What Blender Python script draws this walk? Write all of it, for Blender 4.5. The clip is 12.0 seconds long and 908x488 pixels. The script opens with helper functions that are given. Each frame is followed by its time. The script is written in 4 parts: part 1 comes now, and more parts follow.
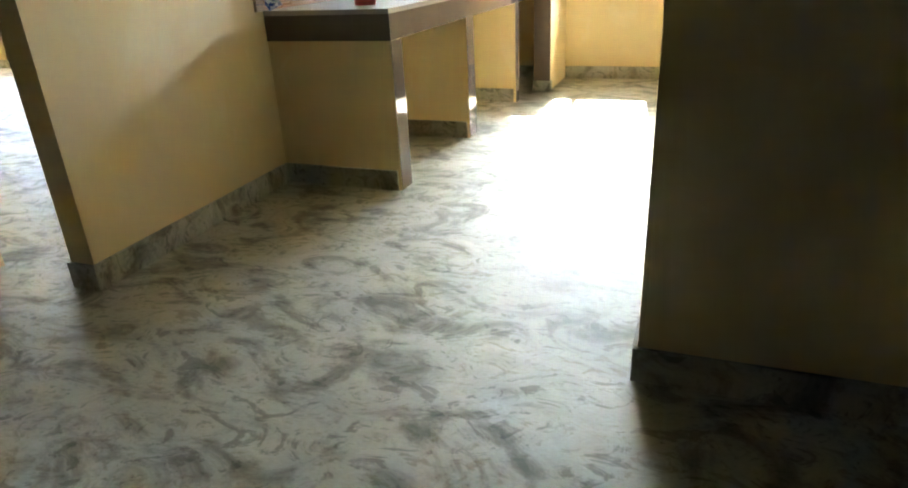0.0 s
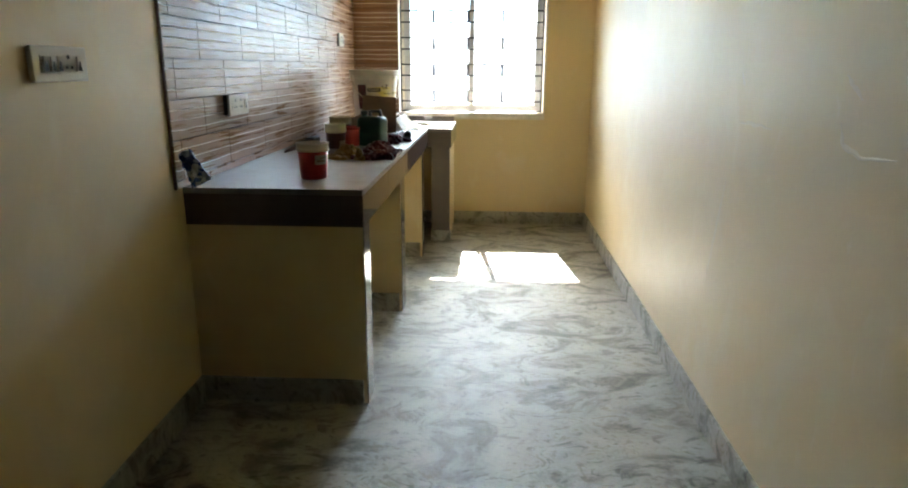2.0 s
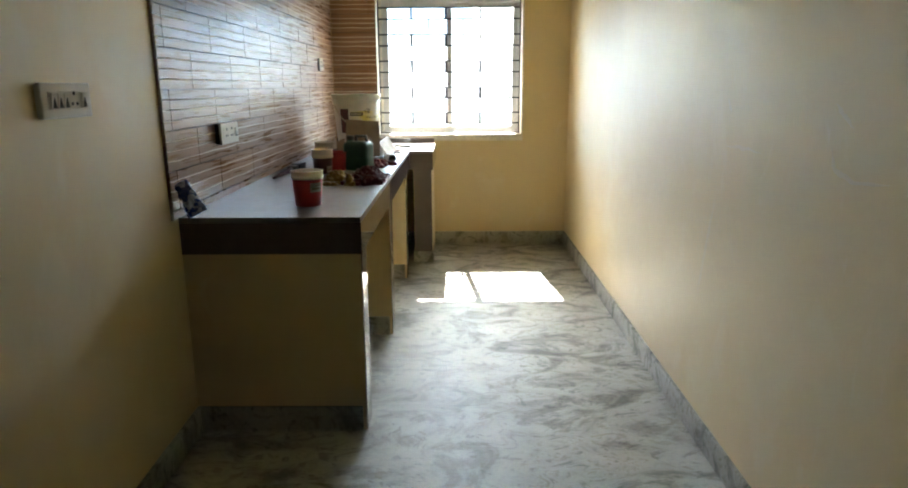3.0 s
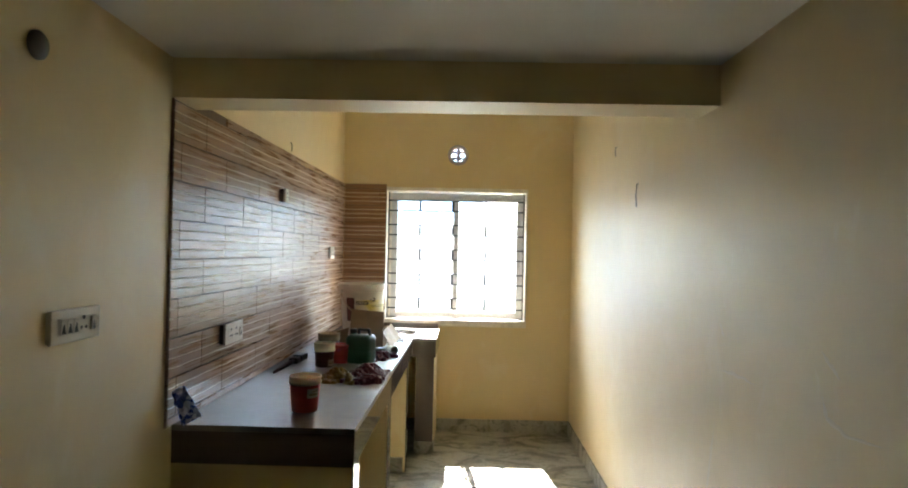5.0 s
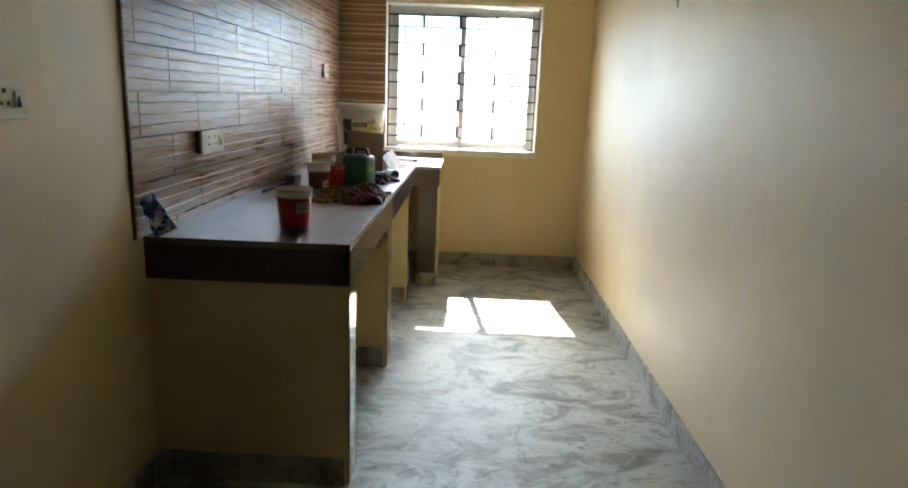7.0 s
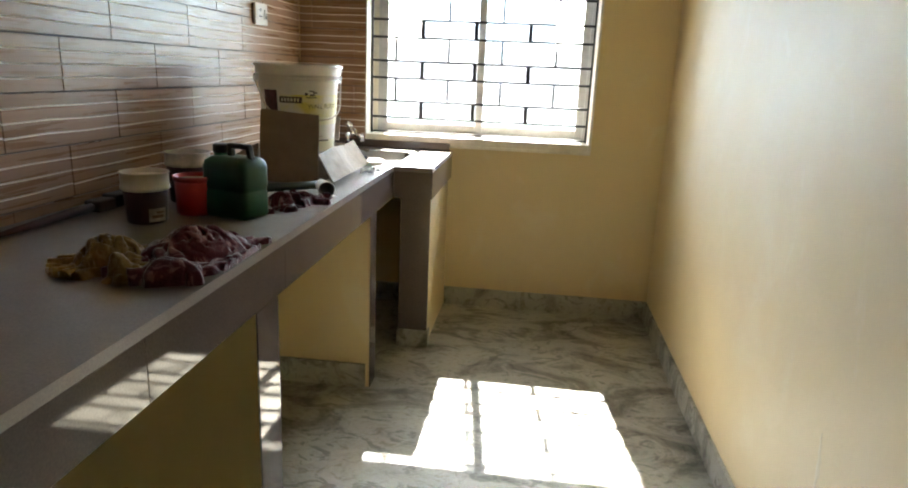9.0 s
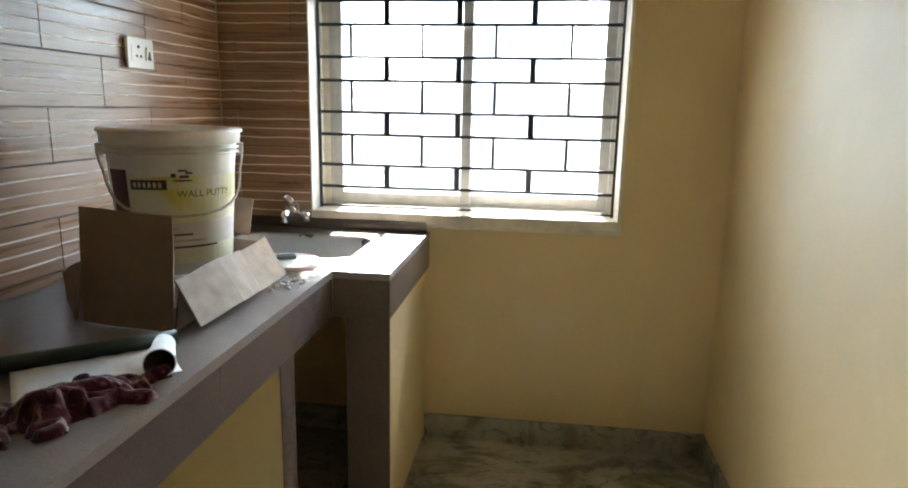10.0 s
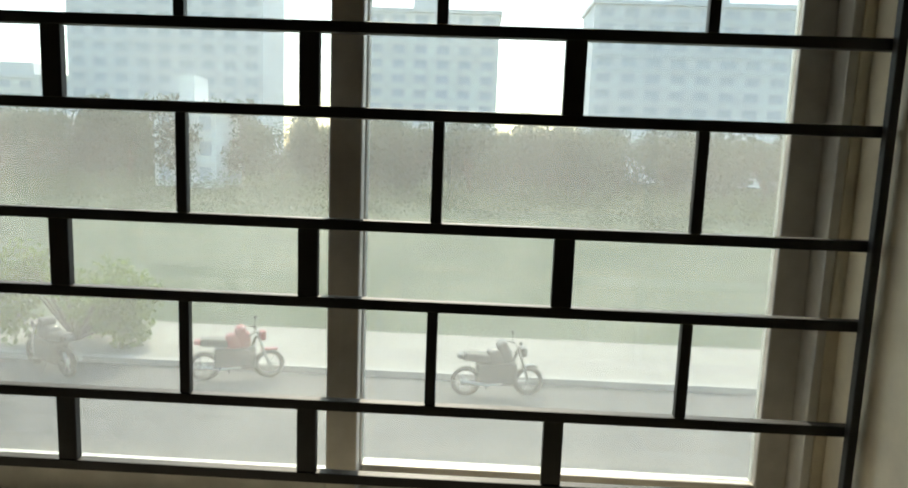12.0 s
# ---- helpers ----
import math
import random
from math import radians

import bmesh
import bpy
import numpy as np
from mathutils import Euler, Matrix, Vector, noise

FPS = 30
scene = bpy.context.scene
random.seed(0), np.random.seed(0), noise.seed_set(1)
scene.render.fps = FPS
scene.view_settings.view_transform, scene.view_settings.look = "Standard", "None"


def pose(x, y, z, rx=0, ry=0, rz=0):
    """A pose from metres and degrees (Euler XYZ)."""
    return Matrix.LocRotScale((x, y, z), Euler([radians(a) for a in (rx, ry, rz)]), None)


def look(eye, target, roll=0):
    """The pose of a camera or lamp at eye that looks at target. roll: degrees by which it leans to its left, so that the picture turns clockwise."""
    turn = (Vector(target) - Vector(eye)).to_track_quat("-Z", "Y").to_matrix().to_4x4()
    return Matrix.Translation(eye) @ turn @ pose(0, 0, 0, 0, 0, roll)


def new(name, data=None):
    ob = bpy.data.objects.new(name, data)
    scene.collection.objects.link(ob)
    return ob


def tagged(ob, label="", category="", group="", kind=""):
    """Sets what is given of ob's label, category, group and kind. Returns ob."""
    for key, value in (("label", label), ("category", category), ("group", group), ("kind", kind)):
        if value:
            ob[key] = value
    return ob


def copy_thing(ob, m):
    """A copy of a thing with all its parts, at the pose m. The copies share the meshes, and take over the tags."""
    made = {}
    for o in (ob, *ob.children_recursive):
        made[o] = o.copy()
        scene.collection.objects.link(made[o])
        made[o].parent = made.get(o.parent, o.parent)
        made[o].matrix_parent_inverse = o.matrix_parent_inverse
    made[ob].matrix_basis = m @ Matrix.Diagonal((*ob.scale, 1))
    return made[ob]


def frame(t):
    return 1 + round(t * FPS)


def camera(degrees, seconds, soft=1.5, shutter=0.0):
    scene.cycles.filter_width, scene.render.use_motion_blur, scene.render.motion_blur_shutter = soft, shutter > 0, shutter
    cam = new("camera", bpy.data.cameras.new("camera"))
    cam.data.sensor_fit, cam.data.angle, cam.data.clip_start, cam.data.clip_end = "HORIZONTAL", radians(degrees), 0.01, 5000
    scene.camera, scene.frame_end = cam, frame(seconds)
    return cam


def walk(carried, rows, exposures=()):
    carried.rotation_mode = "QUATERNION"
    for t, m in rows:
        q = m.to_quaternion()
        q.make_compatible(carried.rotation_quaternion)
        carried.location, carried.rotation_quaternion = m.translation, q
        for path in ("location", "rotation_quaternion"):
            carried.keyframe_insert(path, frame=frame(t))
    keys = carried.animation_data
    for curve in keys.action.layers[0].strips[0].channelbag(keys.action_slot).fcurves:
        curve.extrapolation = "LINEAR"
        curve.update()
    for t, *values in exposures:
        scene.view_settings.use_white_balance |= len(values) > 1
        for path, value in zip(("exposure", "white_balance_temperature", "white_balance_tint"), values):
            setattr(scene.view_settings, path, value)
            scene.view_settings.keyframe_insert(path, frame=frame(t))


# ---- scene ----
cam = camera(69.3, 12.0, soft=2.0)
PATH = [
    (0, (1.406, -2.872, 1.098), (0.731, -1.172, 0.289), -2.9),
    (0.5, (1.105, -2.808, 1.196), (0.638, -0.997, 0.488), 1.0),
    (1, (0.772, -2.736, 1.309), (0.482, -0.816, 0.829), -1.2),
    (1.5, (0.596, -2.547, 1.288), (0.409, -0.613, 0.816), -0.3),
    (2, (0.471, -2.385, 1.323), (0.366, -0.457, 0.803), 0.3),
    (2.5, (0.399, -2.402, 1.347), (0.372, -0.462, 0.859), -0.5),
    (3, (0.366, -2.414, 1.359), (0.353, -0.47, 0.889), -0.3),
    (3.5, (0.367, -2.423, 1.391), (0.343, -0.472, 0.95), 0.2),
    (3.7, (0.377, -2.44, 1.404), (0.354, -0.47, 1.057), 0.8),
    (5.3, (0.422, -2.428, 1.554), (0.371, -0.429, 1.585), 1.4),
    (5.5, (0.448, -2.442, 1.527), (0.391, -0.443, 1.486), 1.9),
    (6, (0.428, -2.408, 1.424), (0.383, -0.435, 1.097), 2.4),
    (6.5, (0.381, -2.357, 1.397), (0.339, -0.402, 0.978), 2.8),
    (6.7, (0.375, -2.273, 1.383), (0.345, -0.318, 0.963), 2.3),
    (8.3, (0.507, -0.944, 1.297), (0.446, 0.973, 0.731), 2.4),
    (8.5, (0.567, -0.759, 1.278), (0.468, 1.165, 0.741), 2.2),
    (9, (0.607, -0.316, 1.3), (0.392, 1.607, 0.793), 2.5),
    (9.5, (0.561, 0.214, 1.319), (0.446, 2.145, 0.81), 1.5),
    (10, (0.61, 0.715, 1.361), (0.354, 2.658, 0.96), 1.1),
    (10.5, (0.573, 1.198, 1.36), (0.35, 3.157, 1.023), 3.5),
    (11, (0.549, 1.736, 1.386), (0.377, 3.709, 1.101), 1.7),
    (11.5, (0.53, 2.194, 1.407), (0.253, 4.16, 1.162), 2.2),
    (12, (0.457, 2.618, 1.427), (0.393, 4.599, 1.157), 2.2),
]
EXPOSURES = [(0, 7.38, 6150, 10), (0.5, 7.23, 5800, 10), (1.0, 6.38, 5850, 10), (1.5, 6.03, 5850, 10), (2.5, 5.78, 5900, 10), (3.7, 5.78, 5900, 10), (5.5, 5.78, 5950, 12),
             (6.5, 5.68, 5750, 10), (8.5, 5.6, 5900, 10), (9.5, 5.2, 6000, 12), (10.5, 4.9, 5650, 10), (11, 3.8, 5750, 8), (11.5, 2.35, 6800, 8), (12, 1.9, 7000, 4)]
walk(cam, [(t, look(eye, target, roll)) for t, eye, target, roll in PATH], EXPOSURES)

# ---- light ----
SUN = Vector((-0.117, 0.999, 1.0)).normalized()
world = bpy.data.worlds.new("sky")
scene.world = world
world.use_nodes = True
wn = world.node_tree.nodes
sky = wn.new("ShaderNodeTexSky")
sky.sky_type = "NISHITA"
sky.sun_disc = False
sky.sun_elevation = math.asin(SUN.z)
sky.sun_rotation = math.atan2(SUN.x, SUN.y)
sky.dust_density = 2.0
sky.air_density = 1.1
sky.ozone_density = 3.0
world.node_tree.links.new(sky.outputs[0], wn["Background"].inputs[0])
wn["Background"].inputs[1].default_value = 0.15
sun_data = bpy.data.lights.new("sun", "SUN")
sun_data.energy, sun_data.angle, sun_data.color = 1.6, radians(0.6), (1.0, 0.91, 0.78)
sun = new("sun", sun_data)
sun.matrix_world = look((0, 0, 0), -SUN)


# ---- helpers of the scene ----
def part(name, bm, material, parent=None, label="", smooth=False):
    """Links a bmesh as one mesh object, under a thing or a part if there is one."""
    me = bpy.data.meshes.new(name)
    bmesh.ops.recalc_face_normals(bm, faces=bm.faces[:])
    bm.to_mesh(me)
    bm.free()
    for m in material if isinstance(material, (list, tuple)) else [material]:
        me.materials.append(m)
    if smooth:
        for p in me.polygons:
            p.use_smooth = True
    ob = new(name, me)
    if parent is not None:
        ob.parent = parent
        ob.matrix_parent_inverse = world_of(parent).inverted()
    return tagged(ob, label)


def world_of(ob):
    m = ob.matrix_basis.copy()
    while ob.parent is not None:
        m = ob.parent.matrix_basis @ ob.matrix_parent_inverse @ m
        ob = ob.parent
    return m


def thing(name, at, label, category, group="", kind=""):
    ob = new(name)
    ob.empty_display_size = 0.05
    ob.matrix_basis = at if isinstance(at, Matrix) else Matrix.Translation(at)
    return tagged(ob, label, category, group, kind)


def box(bm, x0, x1, y0, y1, z0, z1, bevel=0.0, m=None):
    ret = bmesh.ops.create_cube(bm, size=1.0)
    vs = ret["verts"]
    for v in vs:
        v.co = Vector((x0 + (v.co.x + 0.5) * (x1 - x0), y0 + (v.co.y + 0.5) * (y1 - y0), z0 + (v.co.z + 0.5) * (z1 - z0)))
    if bevel:
        es = list({e for v in vs for e in v.link_edges})
        r = bmesh.ops.bevel(bm, geom=es, offset=bevel, segments=2, affect="EDGES", profile=0.5)
        vs = list({v for f in r["faces"] for v in f.verts} | {v for v in vs if v.is_valid})
    if m is not None:
        vs = list({w for v in vs if v.is_valid for w in island(v)})
        bmesh.ops.transform(bm, matrix=m, verts=vs)
    return bm


def island(v):
    seen, todo = {v}, [v]
    while todo:
        for e in todo.pop().link_edges:
            for w in e.verts:
                if w not in seen:
                    seen.add(w)
                    todo.append(w)
    return seen


def boxes(*rows, bevel=0.0):
    bm = bmesh.new()
    for r in rows:
        box(bm, *r, bevel=bevel)
    return bm


def lathe(profile, n=32, cap_bottom=True, cap_top=False, m=None, bm=None):
    """A body of revolution round z from (radius, height) pairs."""
    bm = bm or bmesh.new()
    rings = []
    for r, z in profile:
        rings.append([bm.verts.new((r * math.cos(2 * math.pi * k / n), r * math.sin(2 * math.pi * k / n), z)) for k in range(n)])
    for a, b in zip(rings, rings[1:]):
        for k in range(n):
            bm.faces.new((a[k], a[(k + 1) % n], b[(k + 1) % n], b[k]))
    if cap_bottom:
        bm.faces.new(rings[0][::-1])
    if cap_top:
        bm.faces.new(rings[-1])
    if m is not None:
        bmesh.ops.transform(bm, matrix=m, verts=[v for r in rings for v in r])
    return bm


def tube(points, radius, n=8, bm=None):
    """A round rod along points, with closed ends."""
    bm = bm or bmesh.new()
    pts = [Vector(p) for p in points]
    rings = []
    up = Vector((0.13, 0.31, 0.94))
    for i, p in enumerate(pts):
        d = (pts[min(i + 1, len(pts) - 1)] - pts[max(i - 1, 0)]).normalized()
        a = d.cross(up).normalized()
        b = d.cross(a)
        r = radius[i] if isinstance(radius, (list, tuple)) else radius
        rings.append([bm.verts.new(p + r * (math.cos(2 * math.pi * k / n) * a + math.sin(2 * math.pi * k / n) * b)) for k in range(n)])
    for a, b in zip(rings, rings[1:]):
        for k in range(n):
            bm.faces.new((a[k], a[(k + 1) % n], b[(k + 1) % n], b[k]))
    bm.faces.new(rings[0][::-1])
    bm.faces.new(rings[-1])
    return bm


def prism(outline, z0, z1, hole=None):
    """A plate with an outline in x and y, and if wanted a hole."""
    bm = bmesh.new()
    edges = []
    for loop in [outline] + ([hole] if hole else []):
        vs = [bm.verts.new((x, y, z0)) for x, y in loop]
        edges += [bm.edges.new((vs[k], vs[(k + 1) % len(vs)])) for k in range(len(vs))]
    bmesh.ops.triangle_fill(bm, edges=edges, use_beauty=True)
    r = bmesh.ops.extrude_face_region(bm, geom=bm.faces[:])
    bmesh.ops.translate(bm, vec=(0, 0, z1 - z0), verts=[e for e in r["geom"] if isinstance(e, bmesh.types.BMVert)])
    return bm


def rounded(x0, x1, y0, y1, r, n=6):
    out = []
    for cx, cy, a in ((x1 - r, y0 + r, -90), (x1 - r, y1 - r, 0), (x0 + r, y1 - r, 90), (x0 + r, y0 + r, 180)):
        for k in range(n + 1):
            t = radians(a + 90 * k / n)
            out.append((cx + r * math.cos(t), cy + r * math.sin(t)))
    return out


# ---- materials ----
class Nodes:
    """A small writer of node trees."""

    def __init__(self, name):
        self.mat = bpy.data.materials.new(name)
        self.mat.use_nodes = True
        self.tree = self.mat.node_tree
        self.bsdf = self.tree.nodes["Principled BSDF"]

    def add(self, kind, **values):
        n = self.tree.nodes.new(kind)
        for k, v in values.items():
            n.inputs[k.replace("_", " ")].default_value = v
        return n

    def link(self, a, b):
        self.tree.links.new(a, b)

    def coords(self, scale=(1, 1, 1), world=True):
        src = self.add("ShaderNodeNewGeometry").outputs["Position"] if world else self.add("ShaderNodeTexCoord").outputs["Object"]
        m = self.add("ShaderNodeMapping")
        m.inputs["Scale"].default_value = scale
        self.link(src, m.inputs[0])
        return m.outputs[0]

    def noise(self, vector, scale, detail=4.0, distortion=0.0, rough=0.55):
        n = self.add("ShaderNodeTexNoise", Scale=scale, Detail=detail, Distortion=distortion, Roughness=rough)
        self.link(vector, n.inputs["Vector"])
        return n.outputs["Fac"]

    def ramp(self, fac, stops):
        r = self.add("ShaderNodeValToRGB")
        el = r.color_ramp.elements
        while len(el) < len(stops):
            el.new(0.5)
        for e, (p, c) in zip(el, stops):
            e.position = p
            e.color = (*c, 1) if len(c) == 3 else (c[0], c[0], c[0], 1)
        self.link(fac, r.inputs[0])
        return r.outputs[0]

    def mix(self, fac, a, b, mode="MIX"):
        n = self.tree.nodes.new("ShaderNodeMix")
        n.data_type, n.blend_type = "RGBA", mode
        for sock, v in ((n.inputs[0], fac), (n.inputs[6], a), (n.inputs[7], b)):
            if isinstance(v, bpy.types.NodeSocket):
                self.link(v, sock)
            else:
                sock.default_value = v if sock.type == "VALUE" else (*v, 1)
        return n.outputs[2]

    def bump(self, height, strength=0.2, distance=0.01):
        b = self.add("ShaderNodeBump", Strength=strength, Distance=distance)
        self.link(height, b.inputs["Height"])
        self.link(b.outputs[0], self.bsdf.inputs["Normal"])

    def out(self, color=None, rough=None, metal=None, **more):
        for key, v in (("Base Color", color), ("Roughness", rough), ("Metallic", metal), *more.items()):
            if v is None:
                continue
            sock = self.bsdf.inputs[key.replace("_", " ")]
            if isinstance(v, bpy.types.NodeSocket):
                self.link(v, sock)
            else:
                sock.default_value = (*v, 1) if isinstance(v, tuple) and len(v) == 3 else v
        return self.mat


def plain(name, color, rough=0.5, metal=0.0, vary=0.12, scale=40.0, bump=0.0, **more):
    """A surface with fine and coarse variation of colour and gloss."""
    n = Nodes(name)
    p = n.coords(world=False)
    fine = n.noise(p, scale, 5.0)
    coarse = n.noise(p, scale / 9, 3.0)
    both = n.mix(0.5, fine, coarse)
    lo = tuple(max(0.0, c * (1 - vary * 1.6)) for c in color)
    hi = tuple(min(1.0, c * (1 + vary * 1.6)) for c in color)
    c = n.ramp(both, [(0.3, lo), (0.7, hi)])
    r = n.ramp(coarse, [(0.3, (max(0.02, rough * 0.85),)), (0.7, (min(1.0, rough * 1.15),))])
    if bump:
        n.bump(fine, bump, 0.004)
    return n.out(c, r, metal, **more)


def paint_material(name, color, patch, gloss):
    n = Nodes(name)
    p = n.coords()
    broad = n.noise(p, 1.1, 3.0, 0.6)
    trowel = n.noise(p, 5.0, 5.0, 1.2)
    grain = n.noise(p, 160.0, 3.0)
    c = n.ramp(broad, [(0.35, tuple(v * 0.95 for v in color)), (0.65, tuple(min(1.0, v * 1.04) for v in color))])
    spots = n.ramp(n.noise(n.coords((1, 1.0, 0.7)), 2.3, 4.0, 0.5), [(0.58, (0.0,)), (0.66, (1.0,))])
    c = n.mix(n.mix(1.0, spots, (0.35, 0.35, 0.35), "MULTIPLY"), c, patch)
    marks = n.ramp(n.noise(n.coords((1, 1.6, 0.8)), 6.5, 4.0, 1.0), [(0.62, (0.0,)), (0.80, (0.22,))])
    c = n.mix(marks, c, (0.80, 0.74, 0.58))
    r = n.ramp(trowel, [(0.3, (gloss - 0.06,)), (0.7, (gloss + 0.08,))])
    h = n.mix(0.35, trowel, grain)
    n.bump(h, 0.2, 0.007)
    return n.out(c, r, 0.0, Specular_IOR_Level=0.6, Coat_Weight=n.ramp(n.noise(n.coords((1, 1, 0.6)), 2.6, 4.0, 0.8), [(0.36, (0.8,)), (0.62, (1.0,))]), Coat_Roughness=0.66, Coat_IOR=1.85)


def marble_material(name):
    """Cloudy grey-green swirls with crisp dark veins, unevenly polished by hand."""
    n = Nodes(name)
    p = n.coords((1.0, 1.5, 1.0))
    swirl = n.noise(p, 2.9, 8.0, 1.5, 0.62)
    veins = n.noise(p, 6.6, 8.0, 2.0, 0.64)
    flecks = n.noise(p, 19.0, 6.0, 1.2, 0.62)
    broad = n.noise(n.coords(), 0.9, 4.0, 0.5)
    fine = n.noise(p, 70.0, 4.0)
    a = n.ramp(swirl, [(0.34, (0.155, 0.15, 0.115)), (0.43, (0.27, 0.26, 0.20)), (0.50, (0.42, 0.40, 0.325)), (0.66, (0.50, 0.48, 0.40))])
    v = n.ramp(veins, [(0.38, (0.38, 0.39, 0.34)), (0.44, (1.0, 1.0, 1.0)), (0.57, (1.0, 1.0, 1.0)), (0.63, (0.62, 0.59, 0.48))])
    c = n.mix(0.8, a, v, "MULTIPLY")
    c = n.mix(0.4, c, n.ramp(flecks, [(0.36, (0.5, 0.5, 0.46)), (0.44, (1.0, 1.0, 1.0)), (0.6, (1.0, 1.0, 1.0)), (0.68, (0.76, 0.74, 0.66))]), "MULTIPLY")
    c = n.mix(1.0, c, n.ramp(broad, [(0.35, (0.80, 0.79, 0.74)), (0.6, (1.0, 1.0, 1.0))]), "MULTIPLY")
    c = n.mix(1.0, c, n.ramp(fine, [(0.3, (0.86, 0.86, 0.86)), (0.7, (1.0, 1.0, 1.0))]), "MULTIPLY")
    dust = n.noise(n.coords(), 3.2, 5.0, 0.8)
    r = n.mix(0.5, n.ramp(dust, [(0.3, (0.44,)), (0.7, (0.70,))]), n.ramp(flecks, [(0.35, (0.34,)), (0.6, (0.68,))]))
    n.bump(n.mix(0.5, n.noise(p, 13.0, 5.0, 1.4), flecks), 0.55, 0.006)
    shine = n.ramp(swirl, [(0.36, (0.25,)), (0.5, (0.65,))])
    return n.out(c, r, 0.0, Specular_IOR_Level=0.5, Coat_Weight=shine, Coat_Roughness=0.66, Coat_IOR=1.6)


def granite_material(name, color, rough, **more):
    n = Nodes(name)
    p = n.coords()
    speck = n.noise(p, 210.0, 3.0, 0.0, 0.7)
    cloud = n.noise(p, 7.0, 4.0, 0.8)
    c = n.ramp(speck, [(0.34, tuple(v * 0.84 for v in color)), (0.5, color), (0.68, tuple(min(1, v * 1.16) for v in color))])
    c = n.mix(1.0, c, n.ramp(cloud, [(0.3, (0.9, 0.89, 0.89)), (0.7, (1.0, 1.0, 1.0))]), "MULTIPLY")
    r = n.ramp(n.noise(p, 14.0, 5.0, 0.6), [(0.35, (rough * 0.94,)), (0.7, (rough * 1.08,))])
    return n.out(c, r, 0.0, **more)


def tile_material(name, dark, light):
    n = Nodes(name)
    p = n.coords((3.0, 3.0, 70.0))
    grain = n.noise(p, 1.0, 5.0, 0.4)
    fine = n.noise(n.coords((14.0, 14.0, 420.0)), 1.0, 3.0)
    c = n.ramp(n.mix(0.35, grain, fine), [(0.32, dark), (0.68, light)])
    info = n.add("ShaderNodeObjectInfo").outputs["Random"]
    c = n.mix(1.0, c, n.ramp(info, [(0.0, (0.84, 0.84, 0.84)), (1.0, (1.0, 1.0, 1.0))]), "MULTIPLY")
    r = n.ramp(grain, [(0.3, (0.22,)), (0.7, (0.38,))])
    n.bump(fine, 0.12, 0.002)
    return n.out(c, r, 0.0)


def glass_material(name):
    n = Nodes(name)
    t = n.tree.nodes
    clear, gloss, dust = t.new("ShaderNodeBsdfTransparent"), t.new("ShaderNodeBsdfGlossy"), t.new("ShaderNodeBsdfTranslucent")
    clear.inputs[0].default_value = (0.78, 0.82, 0.80, 1)
    gloss.inputs["Roughness"].default_value = 0.03
    dust.inputs[0].default_value = (0.72, 0.74, 0.71, 1)
    grime = n.ramp(n.noise(n.coords(), 4.0, 6.0, 0.6), [(0.3, (0.075,)), (0.75, (0.135,))])
    m1, m2 = t.new("ShaderNodeMixShader"), t.new("ShaderNodeMixShader")
    n.link(grime, m1.inputs[0])
    n.link(clear.outputs[0], m1.inputs[1])
    n.link(dust.outputs[0], m1.inputs[2])
    fr = n.add("ShaderNodeFresnel", IOR=1.45)
    n.link(fr.outputs[0], m2.inputs[0])
    n.link(m1.outputs[0], m2.inputs[1])
    n.link(gloss.outputs[0], m2.inputs[2])
    n.link(m2.outputs[0], t["Material Output"].inputs[0])
    return n.mat


WALL = paint_material("cream_yellow_paint", (0.69, 0.535, 0.245), (0.72, 0.63, 0.40), 0.5)
CEIL = paint_material("white_ceiling_paint", (0.70, 0.67, 0.58), (0.72, 0.7, 0.62), 0.7)
MARBLE = marble_material("grey_green_marble")
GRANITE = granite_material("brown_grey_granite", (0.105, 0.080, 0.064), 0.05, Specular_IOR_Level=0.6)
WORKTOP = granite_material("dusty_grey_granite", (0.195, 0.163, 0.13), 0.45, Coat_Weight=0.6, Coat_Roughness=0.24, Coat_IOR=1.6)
TILE = tile_material("wood_look_tile", (0.262, 0.145, 0.072), (0.345, 0.20, 0.103))
GROOVE = plain("pale_tile_groove", (0.74, 0.64, 0.50), 0.5)
GROUT = plain("dark_grout", (0.14, 0.10, 0.075), 0.9)
WHITE_TRIM = plain("white_marble_trim", (0.78, 0.71, 0.58), 0.35, vary=0.2, scale=14)
ALU = plain("grey_aluminium", (0.60, 0.585, 0.55), 0.45, 0.25, scale=30)
IRON = plain("black_painted_iron", (0.012, 0.013, 0.014), 0.5, 0.0, 0.3)
GLASS = glass_material("dusty_glass")
VENT = plain("grey_vent_plastic", (0.42, 0.38, 0.36), 0.5)
STEEL = plain("brushed_steel", (0.46, 0.46, 0.44), 0.30, 1.0, 0.06, 60)
CHROME = plain("chrome", (0.80, 0.80, 0.80), 0.08, 1.0, 0.03)
SWITCH = plain("cream_switch_plastic", (0.74, 0.70, 0.60), 0.35, vary=0.03)
DARK = plain("dark_slot_and_shade", (0.03, 0.03, 0.03), 0.6)
CONCRETE = plain("grey_cement", (0.34, 0.32, 0.29), 0.9, scale=12, bump=0.2)

